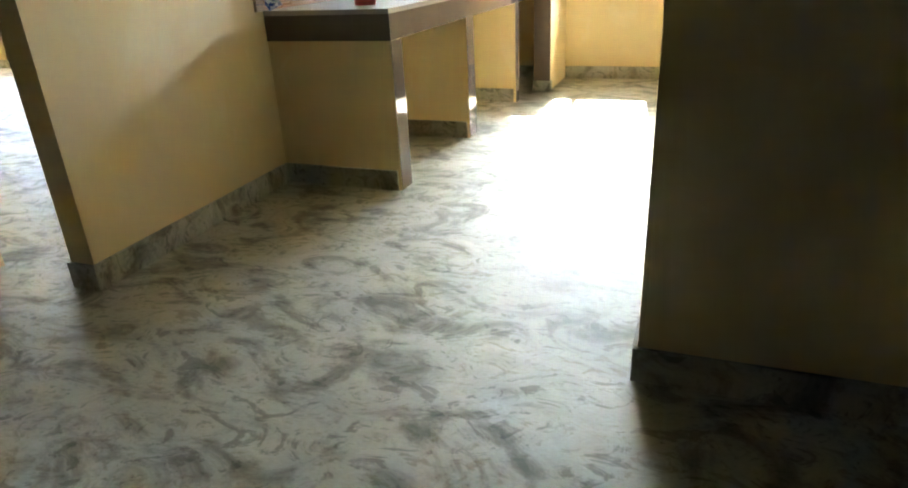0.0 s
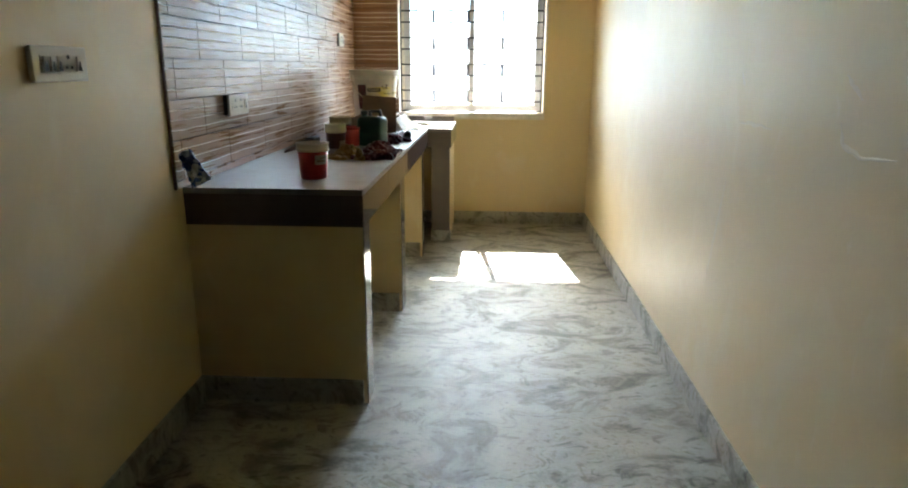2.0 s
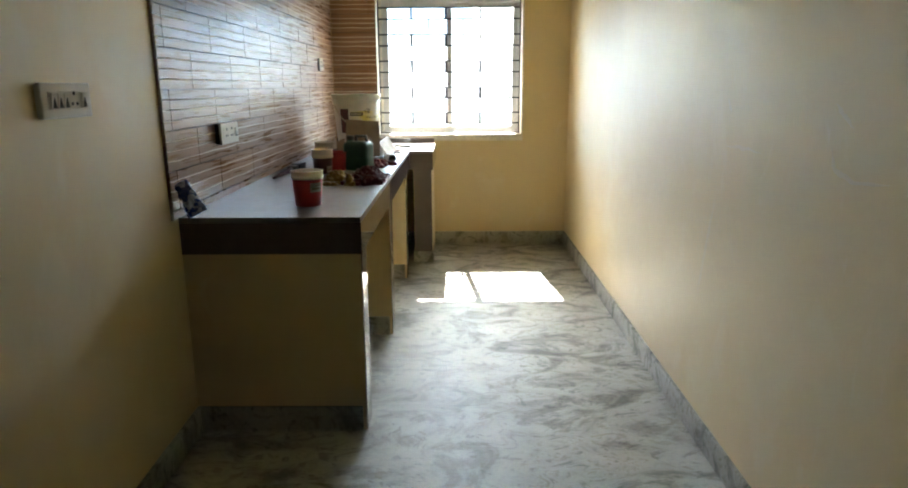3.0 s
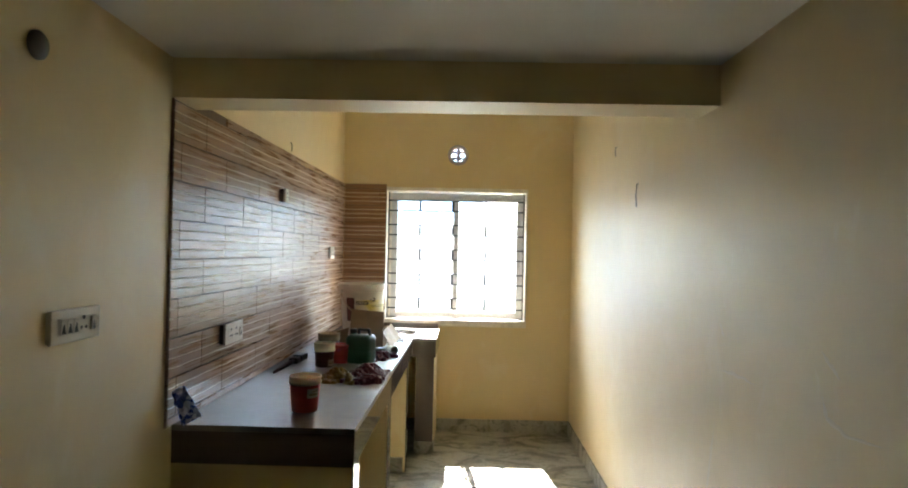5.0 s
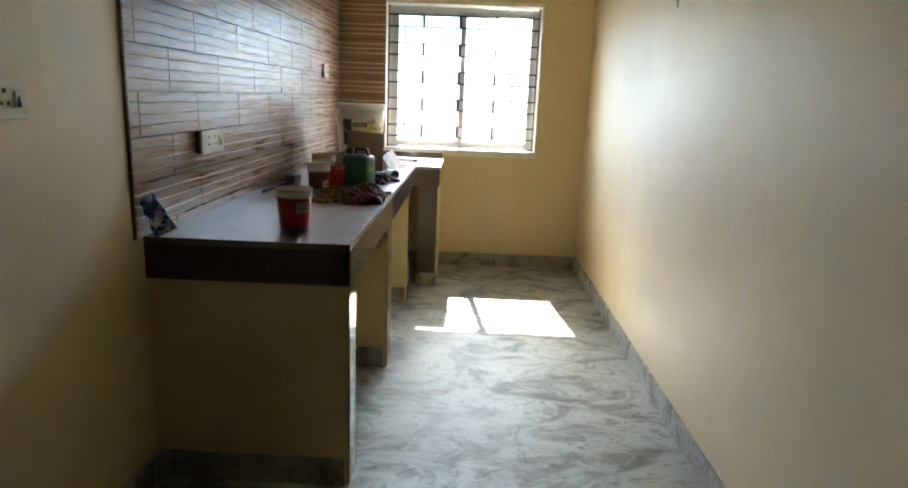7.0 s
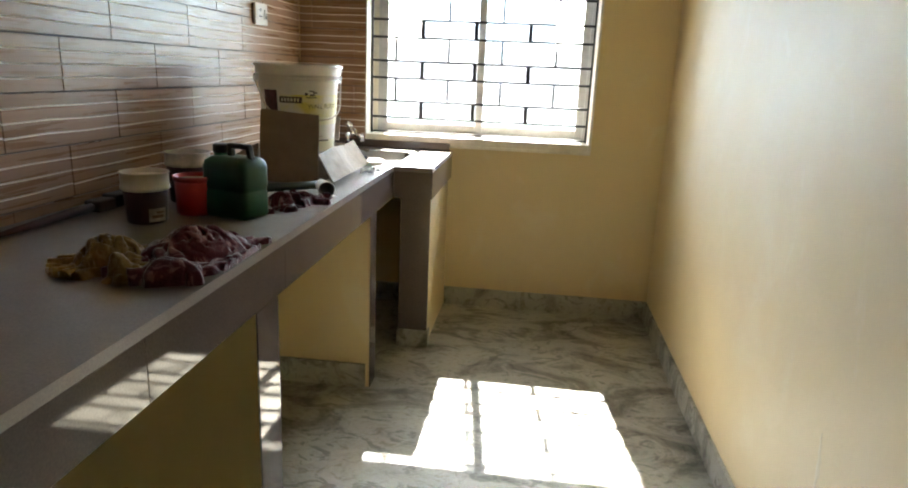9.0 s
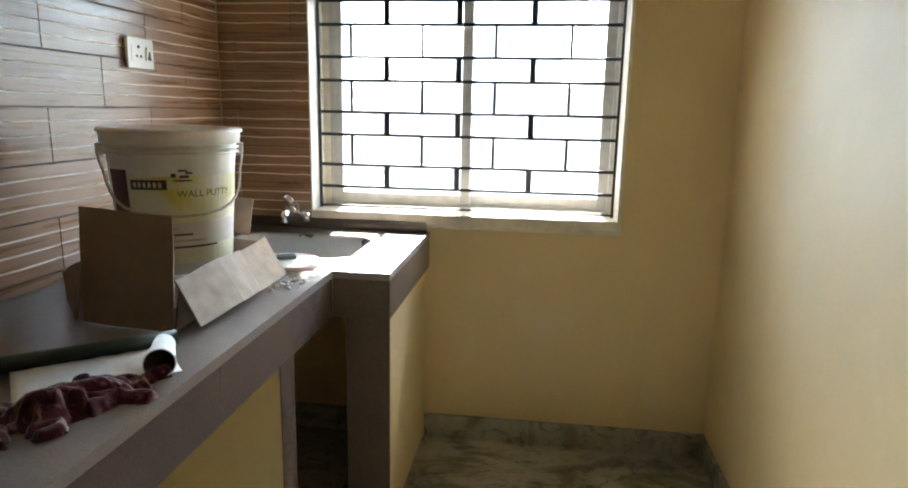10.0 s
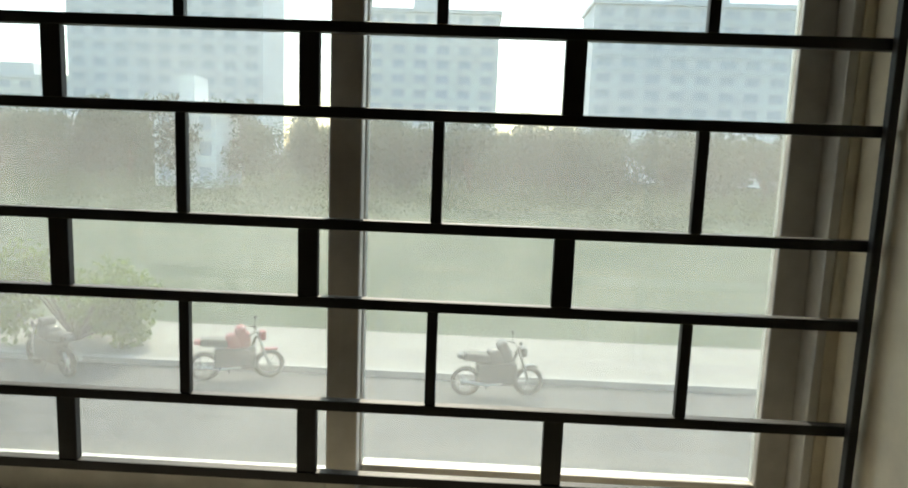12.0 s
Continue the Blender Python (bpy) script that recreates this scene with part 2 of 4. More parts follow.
# ---- the room ----
XL, XR, YB, YE = -0.685, 1.30, 3.26, -1.30
ZT = 2.90


def structure(name, bm, material, label=""):
    return tagged(part(name, bm, material, None, label), kind="structure")


structure("floor", boxes((-8.0, 8.0, -9.0, 3.5, -0.15, 0.0)), MARBLE, "grey-green swirled marble floor with a dull polish")
XN = -0.655
structure("wall_left", prism([(XL, YB), (XL - 0.115, YB), (XN - 0.115, YE), (XN, YE), (XL, -0.06)], 0, ZT), WALL, "cream-yellow painted partition wall")
structure("wall_right", boxes((XR, XR + 0.12, YE, YB, 0, ZT)), WALL, "cream-yellow painted wall with pale smears")
# the window wall, with its opening and a round vent above it
WX0, WX1, WZ0, WZ1 = -0.3088, 0.912, 0.926, 2.085
VX, VZ, VR = 0.305, 2.38, 0.085


def back_wall():
    bm = boxes((XL - 0.115, WX0, YB, YB + 0.23, 0, ZT), (WX1, XR + 0.12, YB, YB + 0.23, 0, ZT),
               (WX0, WX1, YB, YB + 0.23, 0, WZ0), (WX0, WX1, YB, YB + 0.23, VZ + 0.15, ZT))
    ring = [(VX + VR * math.cos(2 * math.pi * k / 28), VZ + VR * math.sin(2 * math.pi * k / 28)) for k in range(28)]
    plate = prism([(WX0, WZ1), (WX1, WZ1), (WX1, VZ + 0.15), (WX0, VZ + 0.15)], 0, 0.23, ring)
    bmesh.ops.transform(plate, matrix=Matrix(((1, 0, 0, 0), (0, 0, 1, YB), (0, 1, 0, 0), (0, 0, 0, 1))), verts=plate.verts)
    tmp = bpy.data.meshes.new("tmp")
    plate.to_mesh(tmp)
    plate.free()
    bm.from_mesh(tmp)
    bpy.data.meshes.remove(tmp)
    return bm


structure("wall_back", back_wall(), WALL, "cream-yellow window wall")
structure("ceiling_kitchen", boxes((XL, XR, 0.15, YB, ZT, ZT + 0.12)), CEIL, "pale plaster ceiling")
structure("ceiling_loft", boxes((XL, XR, YE, -0.06, 2.232, 2.332)), CEIL, "low plaster soffit")
structure("beam", boxes((XL, XR, -0.06, 0.15, 2.086, ZT + 0.12)), WALL, "cream-yellow painted concrete beam")
# the hall in front and the room beside it
structure("wall_hall_right", boxes((XR + 0.12, 8.0, YE, YE + 0.12, 0, ZT)), WALL)
structure("wall_hall_side", boxes((8.0, 8.15, -9.0, YE + 0.12, 0, ZT)), WALL)
structure("wall_hall_rear", boxes((-8.0, 8.15, -9.15, -9.0, 0, ZT)), WALL)
structure("wall_room_side", boxes((-8.15, -8.0, -9.15, 3.5, 0, ZT)), WALL)
structure("wall_room_back", boxes((-8.0, -7.2, YB, YB + 0.23, 0, ZT), (-6.3, XL - 0.115, YB, YB + 0.23, 0, ZT), (-7.2, -6.3, YB, YB + 0.23, 0, 1.0), (-7.2, -6.3, YB, YB + 0.23, 1.75, ZT)), WALL)
structure("ceiling_hall", boxes((-8.0, 8.0, -9.0, YE, ZT, ZT + 0.12), (-8.0, XL - 0.115, YE, YB, ZT, ZT + 0.12)), CEIL)
# unseen wall, added to keep the side room's light off the hall
structure("wall_unseen_light_stop", boxes((-8.0, -1.25, YE - 0.06, YE + 0.06, 0, ZT)), WALL)
structure("wall_loft_front", boxes((XL, XR, YE, YE + 0.1, 2.332, ZT)), WALL)
structure("wall_outside_base", boxes((-8.15, 8.15, -9.15, 3.49, -3.4, -0.15)), CONCRETE)
structure("sunshade", boxes((-0.75, 1.35, YB + 0.23, 3.84, 2.20, 2.28)), CONCRETE, "concrete sunshade slab over the window")

# skirting of the same marble
SK = 0.105


def skirting(rows):
    bm = bmesh.new()
    for r in rows:
        box(bm, *r, 0.0, SK, bevel=0.003)
    return bm


structure("baseboard_left", prism([(XL - 0.001, -0.002), (XN - 0.001, YE), (XN + 0.013, YE), (XL + 0.013, -0.002)], 0, SK), MARBLE)
structure("baseboard_left_end", skirting([(XN - 0.125, XN + 0.013, YE - 0.014, YE)]), MARBLE)
structure("baseboard_right", skirting([(XR - 0.014, XR, YE, YB)]), MARBLE)
structure("baseboard_right_end", skirting([(XR - 0.014, 8.0, YE - 0.014, YE)]), MARBLE)
structure("baseboard_back", skirting([(0.163, XR - 0.014, YB - 0.014, YB)]), MARBLE)
structure("baseboard_room", skirting([(-8.0, XL - 0.115, YB - 0.014, YB)]), MARBLE)

# ---- the window ----
window = thing("window_1", (0.3, YB, WZ0), "sliding aluminium window with dusty panes behind a black iron grille", "window", kind="structure")
FX0, FX1 = -0.276, 0.888
TR = 0.024
RX0, RX1 = WX0 + 0.006, WX1 - 0.010
bm = boxes((WX0 + 0.0002, RX0, YB - 0.0125, YB + 0.15, WZ0 - 0.012, WZ1 + 0.008), (RX1, WX1 + 0.004, YB - 0.0125, YB + 0.15, WZ0 - 0.012, WZ1 + 0.008),
           (RX0, RX1, YB - 0.0125, YB + 0.15, WZ1 - TR, WZ1 + 0.008), (WX0 + 0.0002, FX0 - 0.0005, YB + 0.1505, YB + 0.21, WZ0, WZ1), (FX1 + 0.0005, WX1 - 0.0002, YB + 0.1505, YB + 0.21, WZ0, WZ1), bevel=0.0015)
part("window_frame", bm, WHITE_TRIM, window, "off-white stone window surround")
part("window_sill", boxes((RX0, RX1, YB - 0.0145, YB + 0.15, WZ0 - 0.012, WZ0 + 0.027), (0.166, WX1 + 0.004, YB - 0.0145, YB - 0.0005, WZ0 - 0.028, WZ0 - 0.0122), bevel=0.0025), WHITE_TRIM, window, "off-white stone sill")
# aluminium track frame and two sashes
fx0, fx1, fz0, fz1 = FX0, FX1, WZ0 + 0.027, WZ1 - TR
fy0, fy1 = YB + 0.15, YB + 0.215
part("track_frame", boxes((fx0, fx0 + 0.012, fy0, fy1, fz0, fz1), (fx1 - 0.012, fx1, fy0, fy1, fz0, fz1),
                          (fx0 + 0.012, fx1 - 0.012, fy0, fy1, fz0, fz0 + 0.012), (fx0 + 0.012, fx1 - 0.012, fy0, fy1, fz1 - 0.03, fz1),
                          (fx0 + 0.012, fx1 - 0.012, fy0 + 0.029, fy0 + 0.032, fz0 + 0.012, fz0 + 0.026),
                          (fx0 + 0.012, fx1 - 0.012, fy0 + 0.060, fy0 + 0.063, fz0 + 0.012, fz0 + 0.026), bevel=0.0015), ALU, window)


def sash(x0, x1, y):
    w, z0, z1 = 0.04, fz0 + 0.014, fz1 - 0.02
    s = part("sash", boxes((x0, x0 + w, y, y + 0.022, z0, z1), (x1 - w, x1, y, y + 0.022, z0, z1),
                           (x0 + w, x1 - w, y, y + 0.022, z0, z0 + 0.045), (x0 + w, x1 - w, y, y + 0.022, z1 - 0.045, z1), bevel=0.002), ALU, window, "grey aluminium sash")
    p = part("pane", boxes((x0 + w, x1 - w, y + 0.009, y + 0.013, z0 + 0.045, z1 - 0.045)), GLASS, s, "dusty clear glass")
    p.visible_shadow = False
    return s


sash(fx0 + 0.012, 0.316, fy0 + 0.004)
sash(0.277, fx1 - 0.012, fy0 + 0.034)
# the grille: flat bars in a brick bond
GY = 3.352
grille = thing("window_grille", (0.3, GY, WZ0 + 0.027), "black painted iron window grille in a brick-bond pattern", "grille")
rows_z = [1.041, 1.131, 1.254, 1.344, 1.468, 1.559, 1.683, 1.773, 1.897, 1.987]
gx0, gx1 = RX0 + 0.001, RX1 - 0.006
for z in rows_z:
    part("rail", boxes((gx0, gx1, GY - 0.0065, GY + 0.0065, z - 0.0062, z + 0.0062), bevel=0.001), IRON, grille)
for x in (gx0 + 0.006, gx1 - 0.006):
    part("edge_bar", boxes((x - 0.005, x + 0.005, GY - 0.017, GY - 0.0066, WZ0 + 0.027, fz1), bevel=0.001), IRON, grille)
part("foot_bar", boxes((gx0 + 0.0122, gx1 - 0.0122, GY - 0.017, GY - 0.0066, WZ0 + 0.032, WZ0 + 0.040), bevel=0.001), IRON, grille)
for i in range(9):
    thick = i % 2 == 0
    xs = [-0.02, 0.268, 0.557] if thick else [-0.165, 0.124, 0.412, 0.70]
    hw = 0.0115 if thick else 0.0062
    for x in xs:
        part("upright", boxes((x - hw, x + hw, GY - 0.005, GY + 0.005, rows_z[i] + 0.0062, rows_z[i + 1] - 0.0062), bevel=0.001), IRON, grille)

# round vent with a cross of slats
vent = thing("wall_vent", (VX, YB, VZ), "round wall vent with a crossed grille, open to daylight", "vent")
part("rim", lathe([(VR - 0.026, 0.004), (VR - 0.024, -0.010), (VR - 0.002, -0.012), (VR + 0.005, -0.006), (VR + 0.004, 0.0)], 28, False, m=pose(VX, YB, VZ, -90)), VENT, vent, smooth=True)
part("sleeve", lathe([(VR - 0.026, -0.004), (VR - 0.026, 0.05), (VR - 0.001, 0.05)], 28, False, m=pose(VX, YB, VZ, -90)), VENT, vent, smooth=True)
part("slat", boxes((VX - 0.015, VX + 0.015, YB + 0.012, YB + 0.040, VZ - VR + 0.012, VZ + VR - 0.012), bevel=0.002), VENT, vent)
for z in (-0.026, 0.026):
    w = math.sqrt((VR - 0.012) ** 2 - z ** 2)
    part("slat", boxes((VX - w, VX + w, YB + 0.016, YB + 0.036, VZ + z - 0.0125, VZ + z + 0.0125), bevel=0.002), VENT, vent)

# ---- the counter ----
CZ, CB = 0.88, 0.737
SX, SY = 0.176, 2.563
counter = thing("kitchen_counter", (-0.34, 1.6, 0), "long kitchen counter clad in brown-grey granite on yellow masonry supports", "counter")
HOLE = rounded(-0.50, 0.0, 2.715, 3.09, 0.085)
L_TOP = [(XL, 0.0), (0.0, 0.0), (0.0, SY), (SX, SY), (SX, YB), (XL, YB)]
part("worktop", prism(L_TOP, CZ - 0.022, CZ, HOLE), WORKTOP, counter, "dusty grey-brown granite worktop")
part("slab_core", prism([(XL, 0.02), (-0.02, 0.02), (-0.02, SY + 0.02), (SX - 0.02, SY + 0.02), (SX - 0.02, YB), (XL, YB)], CB + 0.004, CZ - 0.023, rounded(-0.53, 0.03, 2.685, 3.12, 0.085)), CONCRETE, counter)
ys = [0.0205, 0.62, 1.24, 1.86, SY + 0.0]
for a, b in zip(ys, ys[1:]):
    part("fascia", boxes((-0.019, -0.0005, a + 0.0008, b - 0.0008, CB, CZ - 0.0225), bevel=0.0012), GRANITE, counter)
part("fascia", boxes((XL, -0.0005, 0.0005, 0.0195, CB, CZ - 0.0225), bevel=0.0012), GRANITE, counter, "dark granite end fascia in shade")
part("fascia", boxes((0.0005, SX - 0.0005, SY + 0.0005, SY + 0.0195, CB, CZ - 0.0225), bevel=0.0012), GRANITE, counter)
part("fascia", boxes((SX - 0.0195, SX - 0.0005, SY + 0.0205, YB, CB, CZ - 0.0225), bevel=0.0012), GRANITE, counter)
for y0, y1 in ((0.004, 0.125), (1.058, 1.19), (2.155, 2.245)):
    w = part("support_wall", boxes((XL, -0.0055, y0, y1, 0, CB)), WALL, counter, "yellow painted masonry support")
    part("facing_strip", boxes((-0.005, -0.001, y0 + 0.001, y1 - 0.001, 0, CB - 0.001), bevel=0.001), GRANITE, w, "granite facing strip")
    part("skirting", boxes((XL, -0.02, y0 - 0.012, y0, 0, SK), bevel=0.002), MARBLE, w, "grey marble skirting")
w = part("support_wall", boxes((0.04, 0.158, SY + 0.068, YB, 0, CB)), WALL, counter, "yellow painted side wall under the sink")
part("facing_strip", boxes((0.022, 0.162, SY + 0.055, SY + 0.0675, 0, CB - 0.001), bevel=0.0015), GRANITE, w, "granite facing strip")
part("post_foot", boxes((0.016, 0.168, SY + 0.047, SY + 0.0545, 0, 0.085), (0.1625, 0.170, SY + 0.047, SY + 0.10, 0, 0.085), bevel=0.002), MARBLE, w, "marble skirting round the post's foot")
part("back_skirting", boxes((XL, XL + 0.012, 0.126, 1.045, 0, SK), (XL, XL + 0.012, 1.191, 2.142, 0, SK), (XL, XL + 0.012, 2.246, YB, 0, SK), (XL + 0.012, 0.04, YB - 0.012, YB, 0, SK), bevel=0.002), MARBLE, counter)
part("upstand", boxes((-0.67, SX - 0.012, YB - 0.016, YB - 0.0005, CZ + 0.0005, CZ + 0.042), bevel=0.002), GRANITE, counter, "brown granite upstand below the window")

sink = thing("sink", (-0.25, 2.9, 0.72), "brushed steel kitchen sink bowl set in the granite counter", "sink")
bm = bmesh.new()
levels = [(0.012, CZ + 0.002), (-0.002, CZ + 0.002), (-0.004, CZ - 0.006), (-0.012, CZ - 0.13), (-0.03, CZ - 0.158), (-0.06, CZ - 0.165)]
loops = []
for off, z in levels:
    r = max(0.03, 0.085 + off)
    loops.append([bm.verts.new((x, y, z)) for x, y in rounded(-0.50 - off, 0.0 + off, 2.715 - off, 3.09 + off, r)])
for a, b in zip(loops, loops[1:]):
    for k in range(len(a)):
        bm.faces.new((a[k], a[(k + 1) % len(a)], b[(k + 1) % len(a)], b[k]))
bm.faces.new(loops[-1])
part("bowl", bm, STEEL, sink, smooth=True)
part("drain", lathe([(0.0, 0.0), (0.038, 0.0), (0.042, 0.003), (0.045, 0.0)], 24, False, m=Matrix.Translation((-0.25, 2.9, CZ - 0.163))), CHROME, sink)

# ---- tiles on the walls ----
T_H, T_W, T_Z = 0.1455, 0.46, 0.912
T_TOP = 2.117
tile_cache = {}
trng = random.Random(5)


def tile_mesh(w, h, variant):
    """A tile lying in the y-z plane, facing +x, of long strips parted by shallow wavy grooves."""
    key = (round(w, 3), round(h, 3), variant)
    if key in tile_cache:
        return tile_cache[key]
    rng = random.Random(variant * 7 + 1)
    bm = bmesh.new()
    n = max(1, round(h / 0.0364))
    cols = 3 if w > 0.2 else 2
    step, g, d = h / n, 0.0050, 0.0012
    ys = [w * k / cols for k in range(cols + 1)]
    lines = []
    for k in range(n):
        a, b = k * step, (k + 1) * step
        lines += [(a + (g * 0.5 if k else 0.0024), 0.008), (b - (g * 0.5 if k < n - 1 else 0.0024), 0.008)]
        if k < n - 1:
            lines.append((b, 0.008 - d))
    grid, off = [], {}
    for i, (z, x) in enumerate(lines):
        row = []
        for j, y in enumerate(ys):
            gi = round(z / step)
            if 0 < gi < n:
                off.setdefault((gi, j), rng.uniform(-0.0022, 0.0022))
            row.append(bm.verts.new((x, min(max(y, 0.0018), w - 0.0018), z + off.get((gi, j), 0.0))))
        grid.append(row)
    for i in range(len(grid) - 1):
        for j in range(cols):
            f = bm.faces.new((grid[i][j], grid[i][j + 1], grid[i + 1][j + 1], grid[i + 1][j]))
            f.material_index = 1 if min(lines[i][1], lines[i + 1][1]) < 0.007 else 0
    rim = [e for e in bm.edges if e.is_boundary]
    r = bmesh.ops.extrude_edge_only(bm, edges=rim)
    for v in r["geom"]:
        if isinstance(v, bmesh.types.BMVert):
            v.co.x = 0.0
    bmesh.ops.recalc_face_normals(bm, faces=bm.faces[:])
    me = bpy.data.meshes.new("tile")
    bm.to_mesh(me)
    bm.free()
    me.materials.append(TILE)
    me.materials.append(GROOVE)
    tile_cache[key] = me
    return me


def tile_field(field, place, length, first, top_at):
    """Lays tiles in half bond; place(u, z) gives the pose of a tile's lower corner."""
    k = 0
    z = T_Z - T_H
    while z < T_TOP - 0.01:
        off = first if k % 2 == 0 else first + T_W / 2
        u = off - T_W * math.ceil(off / T_W)
        while u < length - 0.005:
            a, b = max(u, 0.0), min(u + T_W, length)
            z0, z1 = max(z, CZ + 0.001), min(z + T_H, top_at(a))
            if b - a > 0.01 and z1 - z0 > 0.012:
                ob = new("tile", tile_mesh(b - a, z1 - z0, trng.randrange(4)))
                ob.parent = field
                ob.matrix_basis = place(a, z0)
            u += T_W
        z += T_H
        k += 1


TY0 = -0.06
tiled_left = structure("wall_tiles_left", boxes((XL, XL + 0.003, TY0, YB, CZ + 0.0005, 2.084), (XL, XL + 0.003, 0.152, YB, 2.084, T_TOP)), GROUT, "brown wood-look ribbed wall tiles in half bond")
tile_field(tiled_left, lambda u, z: pose(XL + 0.003, TY0 + u, z), YB - TY0 - 0.012, 0.235 - TY0, lambda a: 2.083 if a < 0.21 else T_TOP)
tiled_back = structure("wall_tiles_back", boxes((XL + 0.0115, WX0 - 0.0002, YB - 0.003, YB, CZ + 0.043, T_TOP)), GROUT, "brown wood-look ribbed wall tiles beside the window")
tile_field(tiled_back, lambda u, z: pose(XL + 0.0115 + u, YB - 0.003, z, 0, 0, -90), WX0 - 0.0002 - XL - 0.0115, 0.30, lambda a: T_TOP)
part("edge_trim", boxes((XL, XL + 0.010, TY0 - 0.004, TY0 - 0.0005, CZ + 0.001, 2.084)), TILE, tiled_left, "dark edge strip of the tiles")

# ---- outdoors ----
GZ = -3.4


def field_material():
    n = Nodes("dry_grass")
    p = n.coords()
    c = n.ramp(n.noise(p, 0.22, 7.0, 1.0), [(0.3, (0.020, 0.045, 0.012)), (0.5, (0.042, 0.075, 0.024)), (0.7, (0.10, 0.115, 0.055))])
    c = n.mix(1.0, c, n.ramp(n.noise(p, 7.0, 4.0), [(0.3, (0.6, 0.6, 0.6)), (0.7, (1.0, 1.0, 1.0))]), "MULTIPLY")
    n.bump(n.noise(p, 9.0, 3.0), 0.5, 0.1)
    return n.out(c, 0.95)


def flat(x0, x1, y0, y1, z):
    bm = bmesh.new()
    bm.faces.new([bm.verts.new(c) for c in ((x0, y0, z), (x1, y0, z), (x1, y1, z), (x0, y1, z))])
    return bm


structure("ground", flat(-2500, 2500, -2500, 2500, GZ), field_material(), "overgrown green field")
ASPHALT = plain("sunlit_asphalt", (0.075, 0.073, 0.07), 0.9, scale=3.0)
PALE = plain("pale_dusty_verge", (0.26, 0.245, 0.21), 0.95, scale=2.0)
structure("road", boxes((-120, 120, 6.0, 16.2, GZ - 0.1, GZ + 0.02)), ASPHALT, "grey asphalt road")
structure("kerb", boxes((-120, 120, 16.2, 16.4, GZ - 0.1, GZ + 0.16)), CONCRETE, "concrete kerb")
structure("pavement", boxes((-120, 120, 16.4, 19.4, GZ - 0.1, GZ + 0.12)), PALE, "pale dusty pavement strip")

# ---- things on the walls ----
CARD = plain("brown_cardboard", (0.27, 0.195, 0.13), 0.85, scale=25)
CARD_IN = plain("pale_cardboard_face", (0.40, 0.315, 0.22), 0.8, vary=0.2, scale=25, bump=0.3)
RED = plain("red_plastic", (0.40, 0.030, 0.020), 0.35, vary=0.3, scale=18)
MAROON = plain("dark_maroon_plastic", (0.050, 0.016, 0.015), 0.4, vary=0.3, scale=20)
CLOUDY = plain("cloudy_white_plastic", (0.70, 0.66, 0.58), 0.35, scale=16, Subsurface_Weight=0.1)
GREEN = plain("dark_green_plastic", (0.010, 0.070, 0.040), 0.35, vary=0.25, scale=14)
LABEL = plain("worn_label", (0.40, 0.33, 0.27), 0.6, vary=0.45, scale=60)


def faded_print():
    n = Nodes("faded_yellow_print")
    f = n.noise(n.coords((1, 1, 1.6)), 9.0, 4.0, 0.4)
    return n.out(n.ramp(f, [(0.40, (0.70, 0.66, 0.56)), (0.52, (0.70, 0.64, 0.36)), (0.66, (0.66, 0.56, 0.14))]), 0.4)


YELLOW = faded_print()
PALE_PRINT = plain("pale_yellow_print", (0.70, 0.65, 0.42), 0.4, vary=0.08, scale=20)
INK = plain("dark_print", (0.05, 0.03, 0.028), 0.5, vary=0.3)
FADED = plain("faded_brown_print", (0.20, 0.11, 0.07), 0.6, vary=0.3, scale=50)
BLACK = plain("black_plastic", (0.02, 0.02, 0.02), 0.4)
PAPER = plain("white_paper", (0.74, 0.73, 0.70), 0.8, scale=20, bump=0.1)


